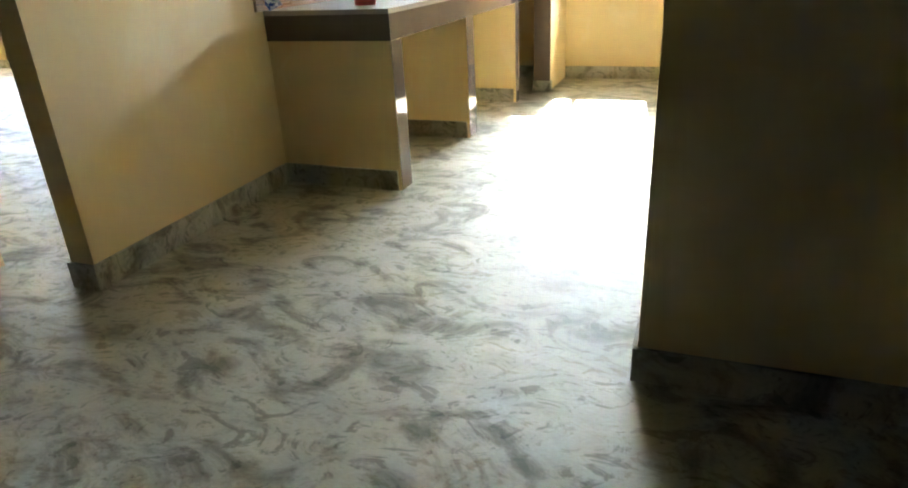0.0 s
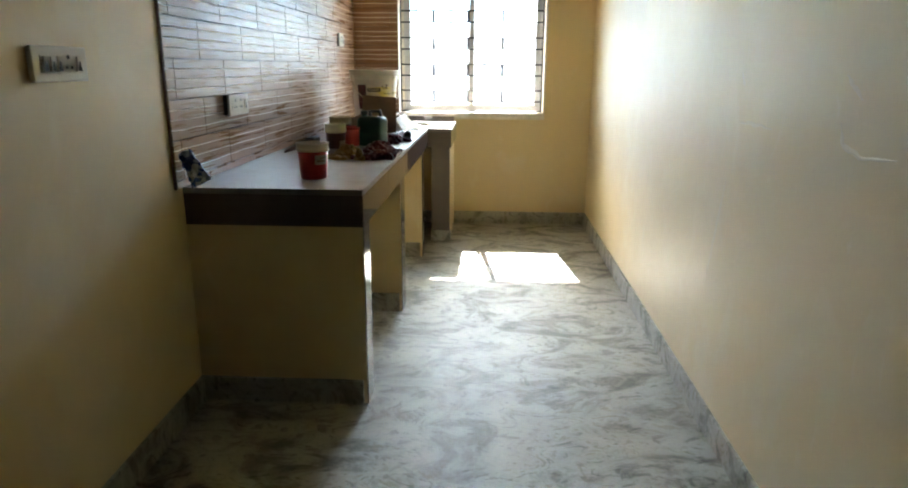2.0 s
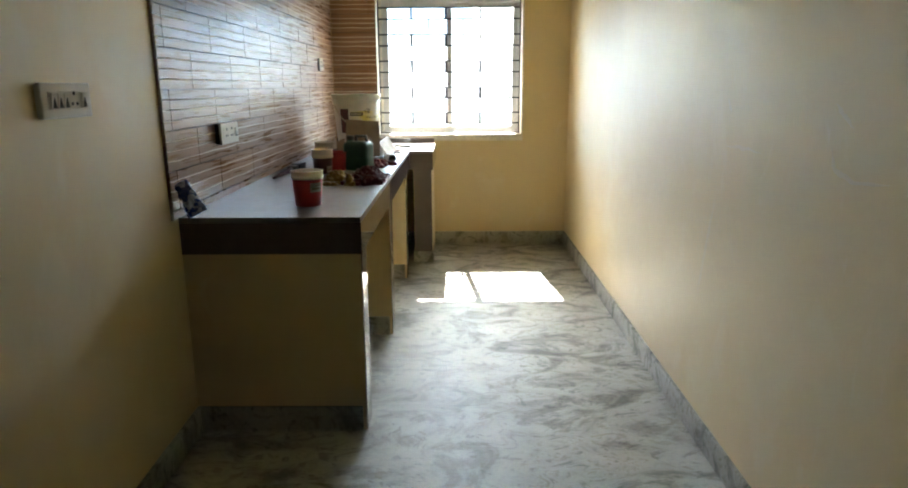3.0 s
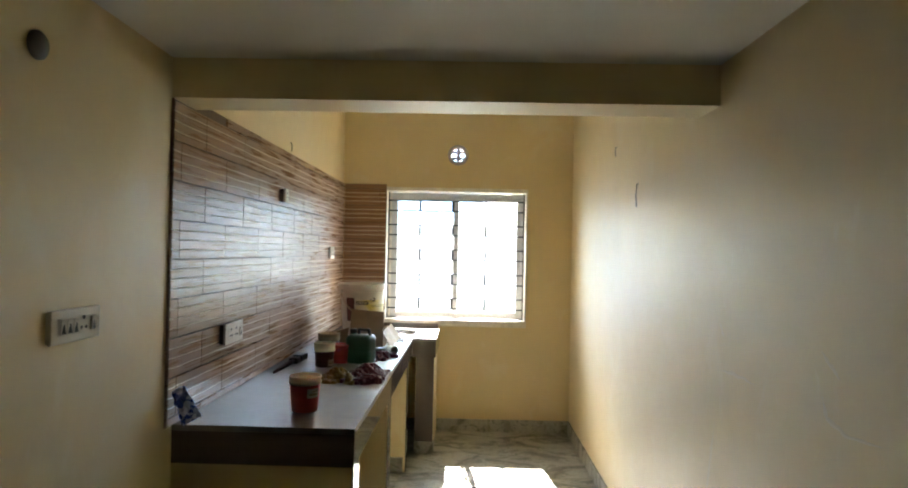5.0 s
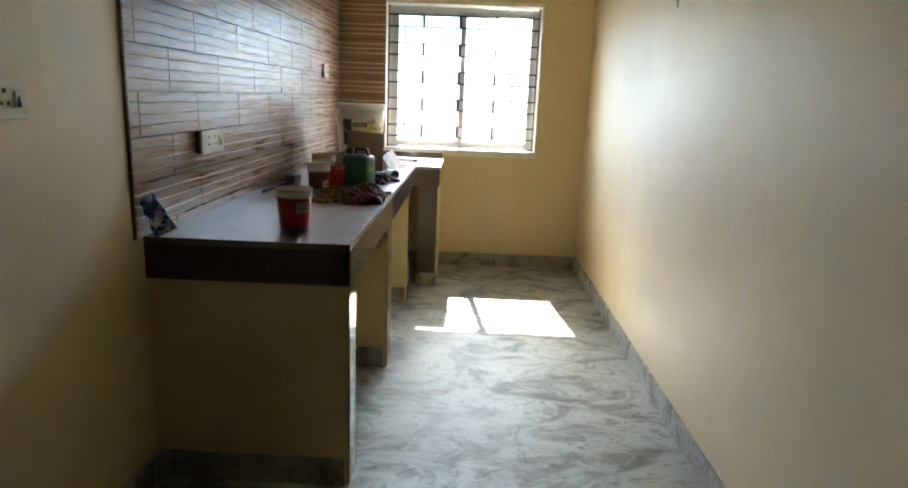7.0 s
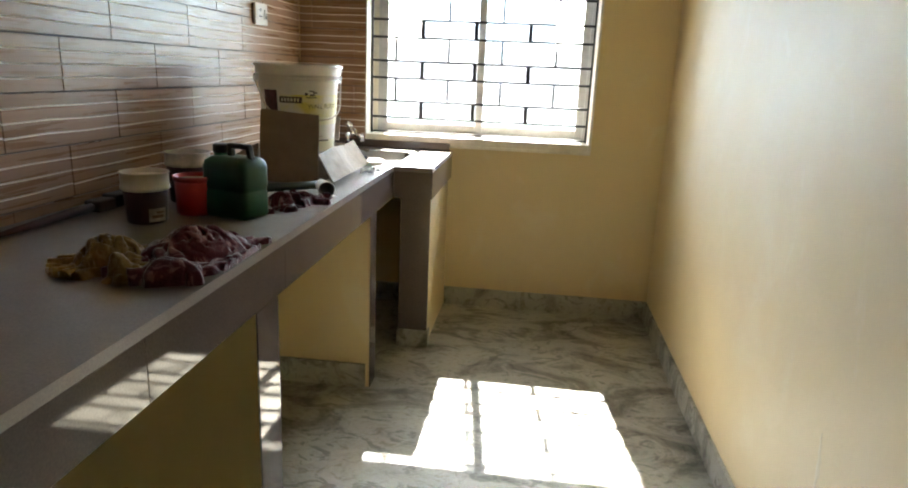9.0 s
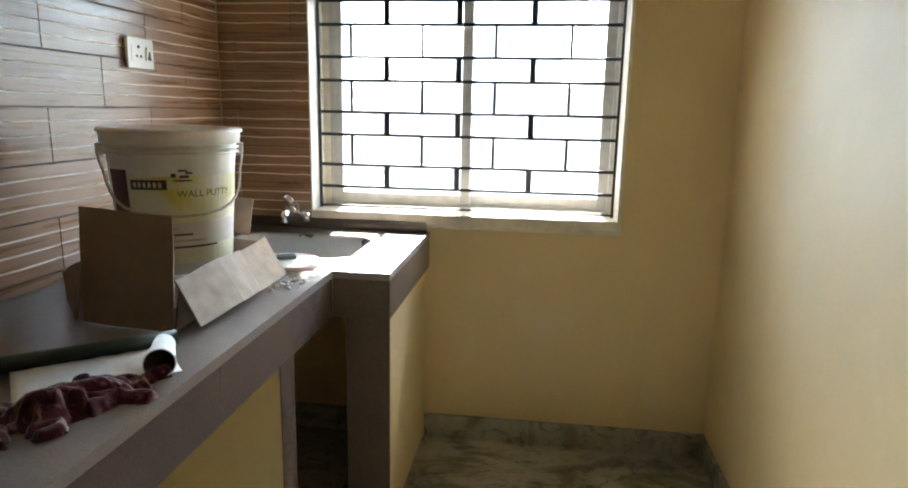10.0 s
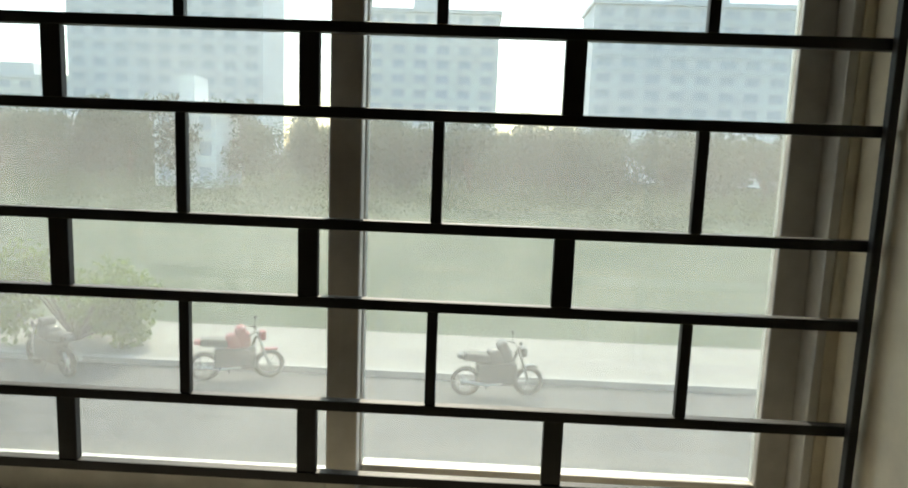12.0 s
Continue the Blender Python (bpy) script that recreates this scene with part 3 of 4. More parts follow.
def switchboard(x, y0, y1, z0, z1, depth, rockers, sockets, label, back):
    """A modular switch plate on its back box; it faces +x."""
    b = thing("switchboard", (x, (y0 + y1) / 2, (z0 + z1) / 2), label, "switchboard", "switchboards on the tiled wall")
    part("back_box", boxes((x, x + depth - 0.012, y0 + 0.004, y1 - 0.004, z0 + 0.004, z1 - 0.004), bevel=0.002), back, b, "dark back box" if back == INK else "cream back box")
    plate = part("plate", boxes((x + depth - 0.0115, x + depth, y0, y1, z0, z1), bevel=0.003), SWITCH, b)
    h, n = z1 - z0, rockers + 2 * sockets
    pitch = (y1 - y0) * 0.74 / n
    y = y0 + (y1 - y0) * 0.13
    part("insert", boxes((x + depth + 0.0002, x + depth + 0.002, y - 0.003, y + pitch * n + 0.003, z0 + h * 0.24, z1 - h * 0.24), bevel=0.0008), SWITCH, plate)
    order = ["r"] * max(0, rockers - 1) + ["s"] * sockets + ["r"] * min(1, rockers)
    for o in order:
        if o == "r":
            bm = bmesh.new()
            box(bm, 0, 0.005, 0.0015, pitch - 0.0015, -h * 0.22, h * 0.22, 0.001)
            bmesh.ops.transform(bm, matrix=pose(x + depth + 0.0022, y, (z0 + z1) / 2, 0, 6), verts=bm.verts)
            part("rocker", bm, SWITCH, plate)
            # shade on the rocker's lower half, drawn as a thin dark wedge
            bm = bmesh.new()
            for dx in (0.0, 0.0006):
                bm.faces.new([bm.verts.new((x + depth + 0.0074 + dx, y + pitch * fy, z0 + h * fz)) for fy, fz in ((0.12, 0.30), (0.80, 0.30), (0.66, 0.42), (0.52, 0.64), (0.44, 0.64))])
            part("rocker_shade", bm, DARK, plate, "dark wedge drawn as shade on the rocker's lower half")
            y += pitch
        else:
            c = y + pitch
            for dy, dz, r in ((0, 0.2, 0.0055), (-0.011, -0.1, 0.0045), (0.011, -0.1, 0.0045)):
                part("socket_hole", lathe([(r, 0.0), (r, 0.0016)], 14, True, True, m=pose(x + depth + 0.0019, c + dy, (z0 + z1) / 2 + dz * h, 0, 90)), DARK, plate)
            y += 2 * pitch
    return b


switchboard(-0.6735, -0.780, -0.558, 1.281, 1.370, 0.024, 4, 1, "cream switchboard with four rockers and a socket on the painted wall", SWITCH)
switchboard(XL + 0.011, 0.42, 0.64, 1.113, 1.205, 0.03, 1, 2, "cream switchboard with two sockets on the brown tiles", INK)
switchboard(XL + 0.011, 2.64, 2.775, 1.468, 1.562, 0.018, 1, 1, "cream switch and socket plate high on the tiles near the window", INK)
switchboard(XL + 0.011, 1.285, 1.355, 1.805, 1.885, 0.035, 0, 1, "small cream socket box high on the tiles", INK)
for x, y, z, h, side in ((XL, 1.52, 2.13, 0.055, 1), (XR, 1.57, 2.14, 0.06, -1), (XR, 1.06, 1.80, 0.125, -1)):
    wire = thing("loose_wire", (x, y, z), "short black wire end hanging out of the painted wall", "wire", "loose wire ends")
    part("strand", tube([(x - side * 0.002, y, z + h), (x + side * 0.010, y, z + h - 0.006), (x + side * 0.013, y + 0.002, z + h * 0.5), (x + side * 0.010, y, z)], 0.0028, 6), BLACK, wire)

cover = thing("conduit_cover", (-0.665, -0.845, 2.03), "small round black conduit cover on the painted wall", "conduit cover")
part("cover_disc", lathe([(0.036, 0), (0.036, 0.010), (0.030, 0.016), (0.0, 0.017)], 24, m=pose(-0.6665, -0.845, 2.03, 0, 90)), BLACK, cover, smooth=True)

# smears of putty and a chipped spot on the right wall
PUTTY = paint_material("dried_pale_putty", (0.68, 0.56, 0.33), (0.70, 0.62, 0.42), 0.55)
wall_right = bpy.data.objects["wall_right"]


def smear(points, width, seed, name="putty_smear", material=None, label="dried pale putty smear"):
    """A thin trowelled streak on the right wall along (y, z) points, ragged at its edges."""
    bm = bmesh.new()
    n = 26
    rows = []
    for k in range(n + 1):
        f = k / n * (len(points) - 1)
        i = min(int(f), len(points) - 2)
        a, b = Vector(points[i]), Vector(points[i + 1])
        p, d = a.lerp(b, f - i), (b - a).normalized()
        side = Vector((-d.y, d.x))
        w = width * (0.15 + 0.85 * math.sin(math.pi * min(1.0, 0.04 + k / n)))
        u, v = (w * (0.6 + 0.8 * noise.noise((k * 0.24, seed, s * 7.0))) for s in (1, 2))
        rows.append([bm.verts.new((XR - h, q.x, q.y)) for q, h in ((p + side * u, 0.0002), (p + side * u * 0.4, 0.0011), (p - side * v * 0.4, 0.0011), (p - side * v, 0.0002))])
    for a, b in zip(rows, rows[1:]):
        for j in range(3):
            bm.faces.new((a[j], a[j + 1], b[j + 1], b[j]))
    return part(name, bm, material or PUTTY, wall_right, label, True)


smear([(-0.754, 1.31), (-0.80, 1.28), (-0.84, 1.255)], 0.012, 1)
smear([(-0.76, 1.20), (-0.78, 1.15), (-0.86, 1.13), (-1.0, 1.142)], 0.012, 2)
smear([(-0.09, 1.31), (-0.11, 1.285), (-0.13, 1.26)], 0.011, 4)
smear([(-0.11, 1.148), (-0.22, 1.155), (-0.38, 1.15)], 0.010, 5)
smear([(-0.05, 0.95), (0.0, 0.75), (0.06, 0.52)], 0.016, 6)
smear([(0.765, 1.33), (0.775, 1.31), (0.75, 1.295), (0.745, 1.27), (0.775, 1.262)], 0.010, 7)
smear([(1.10, 0.55), (1.088, 0.47), (1.08, 0.38)], 0.014, 8)
# tap over the sink
tap = thing("tap", (-0.378, YB - 0.008, 0.945), "chrome wall tap over the sink", "tap")
part("flange", lathe([(0.026, 0), (0.026, 0.004), (0.014, 0.012)], 20, False, True, m=pose(-0.378, YB - 0.009, 0.955, 90)), CHROME, tap, smooth=True)
part("body", tube([(-0.378, YB - 0.01, 0.955), (-0.378, YB - 0.05, 0.955), (-0.378, YB - 0.075, 0.953)], [0.021, 0.024, 0.020], 14), CHROME, tap, smooth=True)
part("spout", tube([(-0.378, YB - 0.06, 0.955), (-0.378, YB - 0.10, 0.960), (-0.378, YB - 0.125, 0.942), (-0.378, YB - 0.13, 0.915)], [0.017, 0.017, 0.016, 0.018], 12), CHROME, tap, smooth=True)
part("spindle", tube([(-0.378, YB - 0.05, 0.960), (-0.378, YB - 0.05, 0.988)], 0.009, 12), CHROME, tap, smooth=True)
part("lever", tube([(-0.378, YB - 0.05, 0.988), (-0.386, YB - 0.058, 1.000), (-0.396, YB - 0.075, 1.012)], [0.022, 0.018, 0.013], 10), CHROME, tap, smooth=True)
part("side_cock", tube([(-0.350, YB - 0.045, 0.948), (-0.318, YB - 0.05, 0.935), (-0.312, YB - 0.055, 0.910)], [0.016, 0.016, 0.013], 10), CHROME, tap, smooth=True)

# ---- things on the counter ----


def patch(c, r0, r1, z0, z1, a0, a1, out=0.0012, n=10):
    """A thin curved sheet on the side of a tapered pot; angles in degrees, heights above the pot's foot."""
    bm = bmesh.new()
    H = c[3]
    rows = []
    for z in (z0, z1):
        r = r0 + (r1 - r0) * z / H + out
        rows.append([bm.verts.new((c[0] + r * math.cos(radians(a0 + (a1 - a0) * k / n)), c[1] + r * math.sin(radians(a0 + (a1 - a0) * k / n)), c[2] + z)) for k in range(n + 1)])
    for k in range(n):
        bm.faces.new((rows[0][k], rows[0][k + 1], rows[1][k + 1], rows[1][k]))
    return bm


def pot(x, y, r0, r1, h, body, rim_h, label, face, rim=None, top=None, low=0.42):
    p = thing("paint_pot", (x, y, CZ), label, "paint pot", "paint pots on the counter")
    m = Matrix.Translation((x, y, CZ))
    t = 0.0018
    zr = h - rim_h
    rr = r0 + (r1 - r0) * zr / h
    b = part("pot_body", lathe([(r0 - 0.004, 0), (r0, 0.004), (rr, zr), (rr - t, zr), (r0 - t, 0.006)], 36, True, True, m=m), body, p, smooth=True)
    part("pot_rim", lathe([(rr + 0.0005, zr - 0.002), (r1 + 0.003, zr + 0.002), (r1 + 0.003, zr + 0.008), (r1 + 0.001, zr + 0.010), (r1 + 0.001, h - 0.004), (r1 + 0.004, h - 0.002), (r1 + 0.003, h), (r1 - 0.002, h), (r1 - 0.003, zr), (r1 - 0.004, zr - 0.001)], 36, False, m=m), rim or CLOUDY, p, "" if rim else "cloudy white rim", True)
    part("lid", lathe([(r1 - 0.0025, h - 0.012), (0.0, h - 0.011)], 36, False, m=m), top or CLOUDY, p, "dried tan paint" if top else "cloudy white lid", True)
    if low is None:
        return p
    part("sticker", patch((x, y, CZ, h), r0, r1, h * low, h * (low + 0.26), face - 26, face + 26), LABEL, b, "worn paper label")
    part("sticker_print", patch((x, y, CZ, h), r0, r1, h * (low + 0.07), h * (low + 0.13), face - 18, face + 16, 0.002), FADED, b, "dark unreadable print")
    part("sticker_print", patch((x, y, CZ, h), r0, r1, h * (low + 0.16), h * (low + 0.20), face - 6, face + 18, 0.002), FADED, b, "dark unreadable print")
    return p


pot(-0.252, 0.262, 0.053, 0.063, 0.144, RED, 0.031, "red plastic paint pot with a cloudy white rim and worn label", -42)
pot(-0.396, 1.285, 0.050, 0.058, 0.135, MAROON, 0.046, "dark maroon paint pot with a cloudy white lid", -28, low=0.06)
pot(-0.330, 1.425, 0.053, 0.057, 0.108, RED, 0.012, "open red paint pot with dried paint beside the green jerrycan", -75, RED, plain("dried_tan_paint", (0.22, 0.15, 0.09), 0.8), low=None)
pot(-0.432, 1.575, 0.056, 0.064, 0.152, MAROON, 0.040, "dark paint pot with a dusty pale lid close to the tiles", -55, plain("dusty_pale_plastic", (0.46, 0.39, 0.31), 0.6, vary=0.3), plain("dusty_pale_lid", (0.48, 0.41, 0.33), 0.7, vary=0.3), low=None)


def jerrycan(x, y, turn):
    at = pose(x, y, CZ, 0, 0, turn)
    j = thing("jerrycan", at, "dark green plastic jerrycan with a black handle and cap", "jerrycan")
    rings = []
    bm = bmesh.new()
    for dx, dy, c, z in ((0.070, 0.048, 0.016, 0.0), (0.077, 0.055, 0.020, 0.008), (0.077, 0.055, 0.020, 0.068), (0.0745, 0.0525, 0.019, 0.074), (0.0745, 0.0525, 0.019, 0.080),
                         (0.077, 0.055, 0.020, 0.086), (0.077, 0.055, 0.020, 0.140), (0.073, 0.051, 0.020, 0.156), (0.060, 0.040, 0.018, 0.166), (0.030, 0.020, 0.010, 0.168)):
        rings.append([bm.verts.new((px, py, z)) for px, py in rounded(-dx, dx, -dy, dy, c, 4)])
    for a, b in zip(rings, rings[1:]):
        for k in range(len(a)):
            bm.faces.new((a[k], a[(k + 1) % len(a)], b[(k + 1) % len(a)], b[k]))
    bm.faces.new(rings[0][::-1])
    bm.faces.new(rings[-1])
    bmesh.ops.transform(bm, matrix=at, verts=bm.verts)
    body = part("can_body", bm, GREEN, j, smooth=True)
    part("can_neck", lathe([(0.021, 0.158), (0.019, 0.166), (0.019, 0.176)], 20, True, True, m=at @ Matrix.Translation((-0.050, 0, 0))), GREEN, j, smooth=True)
    part("can_cap", lathe([(0.021, 0.174), (0.022, 0.177), (0.022, 0.194), (0.019, 0.198), (0.0, 0.198)], 20, True, m=at @ Matrix.Translation((-0.050, 0, 0))), BLACK, j, "black screw cap", True)
    grip = boxes((-0.020, 0.056, -0.010, 0.010, 0.188, 0.203), bevel=0.005)
    box(grip, -0.020, -0.004, -0.009, 0.009, 0.160, 0.192, 0.003)
    box(grip, -0.007, 0.007, -0.009, 0.009, -0.020, 0.017, 0.003, pose(0.054, 0, 0.181, 0, -14))
    bmesh.ops.transform(grip, matrix=at, verts=grip.verts)
    part("can_handle", grip, BLACK, j, "dark carrying handle")
    for k in range(7):
        part("print_stroke", boxes_at(at, (-0.0775, -0.077, -0.012, -0.004 + 0.003 * (k % 3), 0.016 + k * 0.0065, 0.0195 + k * 0.0065)), LABEL, body, "pale unreadable print")
    return j


def boxes_at(m, *rows, bevel=0.0):
    bm = boxes(*rows, bevel=bevel)
    bmesh.ops.transform(bm, matrix=m, verts=bm.verts)
    return bm


jerrycan(-0.213, 1.43, -18)


def cloth_material(name, color, pale):
    n = Nodes(name)
    p = n.coords()
    weave = n.noise(p, 420.0, 2.0)
    worn = n.noise(p, 34.0, 5.0, 1.2)
    # the pale stop paints highlights of the folds into the patchy cloth colour
    c = n.ramp(worn, [(0.36, color), (0.55, tuple(v * 1.5 for v in color)), (0.61, pale)])
    wrinkle = n.noise(p, 75.0, 4.0, 1.6)
    n.bump(n.mix(0.15, wrinkle, weave), 0.5, 0.006)
    return n.out(c, 0.92, 0.0, Sheen_Weight=0.8, Sheen_Roughness=0.35)


def heap(name, cx, cy, rx, ry, h, turn, seed, material, label, folds=30, fat=1.0):
    """A crumpled cloth: a closed skin of narrow rolled folds over a low mound with a ragged edge."""
    t = thing(name, (cx, cy, CZ), label, "cloth")
    nu, nv = 230, 84
    rng = random.Random(int(seed * 10))
    a = np.linspace(0, 2 * math.pi, nu, endpoint=False)
    q = np.linspace(0.012, 1.35, nv)[:, None]
    x, y = q * np.cos(a) * rx, q * np.sin(a) * ry
    wx, wy, lump = x.copy(), y.copy(), x.copy()
    for j in range(nv):
        for i in range(nu):
            d = noise.noise_vector((x[j, i] * 46, y[j, i] * 46, seed))
            wx[j, i] += 0.009 * d.x
            wy[j, i] += 0.009 * d.y
            lump[j, i] = 1 + 0.5 * noise.noise((x[j, i] * 22, y[j, i] * 22, seed + 5))
    mound = h * 0.44 * np.clip(1 - (q / 0.85) ** 1.6, 0, 1) * lump
    top = mound * 0.7
    for k in range(folds):
        b, r = rng.uniform(0, 6.28), rng.random() ** 0.5 * 0.9
        px, py, ang = math.cos(b) * r * rx, math.sin(b) * r * ry, rng.uniform(0, 6.28)
        bend, w = rng.uniform(-0.9, 0.9), rng.uniform(0.012, 0.022) * fat
        lift = rng.uniform(0.0, 0.30) * h
        step = rng.uniform(0.2, 0.4) * ry
        for s in range(4):
            ex, ey = px + math.cos(ang) * step, py + math.sin(ang) * step
            f = np.clip(((wx - px) * (ex - px) + (wy - py) * (ey - py)) / (step * step), 0, 1)
            d = np.hypot(wx - px - f * (ex - px), wy - py - f * (ey - py)) / w
            roll = np.where(d < 1, (mound * 0.8 + lift * np.clip(mound / (0.3 * h), 0, 1)) * np.clip(1.6 - d, 0, 1) + 1.45 * w * np.sqrt(np.clip(1 - d * d, 0, 1)), 0)
            top = np.maximum(top, roll)
            px, py, ang = ex, ey, ang + bend
    z = np.maximum(np.where(q > 1.34, 0, top), 0.0004)
    ca, sa = math.cos(radians(turn)), math.sin(radians(turn))
    wide = np.minimum(cx + ca * x - sa * y, -0.004)
    bm = bmesh.new()
    rows = [[bm.verts.new((wide[j, i], cy + sa * x[j, i] + ca * y[j, i], CZ + z[j, i])) for i in range(nu)] for j in range(nv)]
    for j in range(nv - 1):
        for i in range(nu):
            i1 = (i + 1) % nu
            if max(z[j, i], z[j, i1], z[j + 1, i], z[j + 1, i1]) > 0.0008:
                bm.faces.new((rows[j][i], rows[j][i1], rows[j + 1][i1], rows[j + 1][i]))
    bm.faces.new(rows[0])
    bmesh.ops.delete(bm, geom=[v for v in bm.verts if not v.link_faces], context="VERTS")
    part("cloth_folds", bm, material, t, smooth=True)
    return t


RAG = cloth_material("maroon_cloth", (0.070, 0.010, 0.018), (0.26, 0.11, 0.11))
RAG_Y = cloth_material("ochre_cloth", (0.17, 0.105, 0.026), (0.34, 0.25, 0.10))
heap("rag", -0.112, 1.000, 0.150, 0.105, 0.092, 62, 3.1, RAG, "crumpled maroon rag on the granite counter", 74, 0.62)
heap("rag", -0.240, 0.905, 0.092, 0.078, 0.078, 30, 7.7, RAG_Y, "crumpled ochre rag beside the maroon one", 34, 0.6)
heap("rag", -0.075, 0.835, 0.06, 0.042, 0.045, 10, 5.4, RAG, "small crumpled maroon rag at the counter's edge", 6)
heap("rag", -0.175, 0.815, 0.034, 0.030, 0.046, 40, 4.6, RAG_Y, "small rolled ochre rag end on the counter", 4)
heap("rag", -0.118, 1.605, 0.125, 0.066, 0.055, 62, 9.3, RAG, "flat crumpled maroon rag behind the jerrycan", 26, 0.6)

hose = thing("plastic_pipe", (-0.25, 1.80, CZ), "dark green plastic pipe lying on the counter", "pipe")
part("pipe_wall", tube([(-0.40, 1.64, CZ + 0.017), (-0.31, 1.735, CZ + 0.016), (-0.20, 1.825, CZ + 0.016), (-0.115, 1.905, CZ + 0.016)], 0.0155, 16), plain("pipe_green", (0.03, 0.045, 0.025), 0.5), hose, smooth=True)
cup = thing("paper_cup", (-0.055, 1.74, CZ + 0.03), "white paper cup lying on its side", "cup")
cm = look((-0.098, 1.835, CZ + 0.029), (-0.034, 1.71, CZ + 0.029))
part("cup_wall", lathe([(0.0, 0.004), (0.020, 0.004), (0.026, -0.095), (0.0275, -0.096), (0.028, -0.099), (0.0255, -0.0995)], 28, False, m=cm @ pose(0, 0, -0.01)), PAPER, cup, smooth=True)
part("cup_lining", lathe([(0.0255, -0.0995), (0.0253, -0.097), (0.0195, 0.001), (0.0, 0.001)], 28, False, m=cm @ pose(0, 0, -0.01)), plain("brownish_paper", (0.20, 0.16, 0.13), 0.7, vary=0.4), cup, "dark brownish inside", True)
sheet = thing("paper_sheet", (-0.2, 1.70, CZ), "creased white paper sheet lying on the counter", "paper")
bm = bmesh.new()
g = bmesh.ops.create_grid(bm, x_segments=20, y_segments=14, size=0.5)
for v in bm.verts:
    x, y = v.co.x * 0.26, v.co.y * 0.15
    v.co = Vector((x, y, 0.003 + 0.006 * abs(noise.noise((x * 25, y * 25, 4.0)))))
bmesh.ops.solidify(bm, geom=bm.faces[:], thickness=0.0006)
bmesh.ops.transform(bm, matrix=pose(-0.17, 1.735, CZ + 0.002, 0, 0, 42), verts=bm.verts)
part("leaf", bm, PAPER, sheet, smooth=True)

brush = thing("paint_brush", (-0.60, 1.3, CZ), "old paint brush lying along the tiles", "brush")
part("brush_handle", tube([(-0.607, 1.03, CZ + 0.008), (-0.600, 1.14, CZ + 0.011), (-0.590, 1.27, CZ + 0.016), (-0.585, 1.33, CZ + 0.017)], [0.006, 0.010, 0.013, 0.011], 12), plain("brush_wood", (0.07, 0.028, 0.02), 0.6), brush, smooth=True)
part("ferrule", boxes_at(pose(-0.582, 1.362, CZ + 0.018, 0, 0, -5), (-0.025, 0.025, -0.034, 0.034, -0.0165, 0.0165), bevel=0.005), plain("rusty_ferrule", (0.09, 0.07, 0.06), 0.6, 0.4), brush)
bm = boxes((-0.027, 0.027, -0.037, 0.075, -0.017, 0.020), bevel=0.006)
bmesh.ops.subdivide_edges(bm, edges=bm.edges[:], cuts=2, use_grid_fill=True)
for v in bm.verts:
    v.co += noise.noise_vector(v.co * 60) * 0.004 * max(0.0, v.co.y + 0.03) / 0.1
bmesh.ops.transform(bm, matrix=pose(-0.576, 1.435, CZ + 0.021, 0, 0, -5), verts=bm.verts)
part("bristles", bm, BLACK, brush, "matted dark bristles")

# blue and white plastic packet leaning in the corner of the tiles


def packet():
    n = Nodes("blue_white_film")
    p = n.coords(world=False)
    v = n.add("ShaderNodeTexVoronoi", Scale=62.0)
    n.link(p, v.inputs["Vector"])
    c = n.ramp(v.outputs["Color"], [(0.35, (0.03, 0.06, 0.22)), (0.5, (0.55, 0.58, 0.66)), (0.62, (0.04, 0.07, 0.2)), (0.8, (0.6, 0.62, 0.68))])
    n.out(c, 0.25)
    t = thing("plastic_packet", (-0.62, 0.03, CZ), "crumpled blue and white plastic packet leaning on the tiles", "packet")
    bm = bmesh.new()
    box(bm, -0.036, 0.036, -0.012, 0.012, 0, 0.135)
    bmesh.ops.subdivide_edges(bm, edges=bm.edges[:], cuts=7, use_grid_fill=True)
    for q in bm.verts:
        s = q.co.z / 0.135
        q.co.x *= 1.0 - 0.35 * s
        q.co.y *= 1.0 - 0.55 * s + 0.5 * s * (1 - s)
        if 0.005 < q.co.z:
            q.co += noise.noise_vector(q.co * 45) * 0.009 * min(1, s * 4)
    bmesh.ops.transform(bm, matrix=pose(-0.615, 0.012, CZ + 0.003, 0, -22, 40), verts=bm.verts)
    lo = min(q.co.z for q in bm.verts)
    bmesh.ops.translate(bm, vec=(0, 0, CZ + 0.0005 - lo), verts=bm.verts)
    part("film", bm, n.mat, t, smooth=False)


packet()

# the carton and the bucket that stands in it
carton = thing("cardboard_carton", (-0.33, 2.25, CZ), "open brown cardboard carton with raised and folded flaps", "carton")
K = 0.004


def board(name, a, b, c, d, material, label="", t=K):
    """A sheet of board through four corners, with thickness."""
    bm = bmesh.new()
    f = bm.faces.new([bm.verts.new(p) for p in (a, b, c, d)])
    bmesh.ops.subdivide_edges(bm, edges=bm.edges[:], cuts=5, use_grid_fill=True)
    for v in bm.verts:
        v.co += 0.0025 * noise.noise_vector(v.co * 14)
        v.co.z = max(v.co.z, CZ + 0.003)
    bmesh.ops.solidify(bm, geom=bm.faces[:], thickness=t)
    return part(name, bm, material, carton, label)


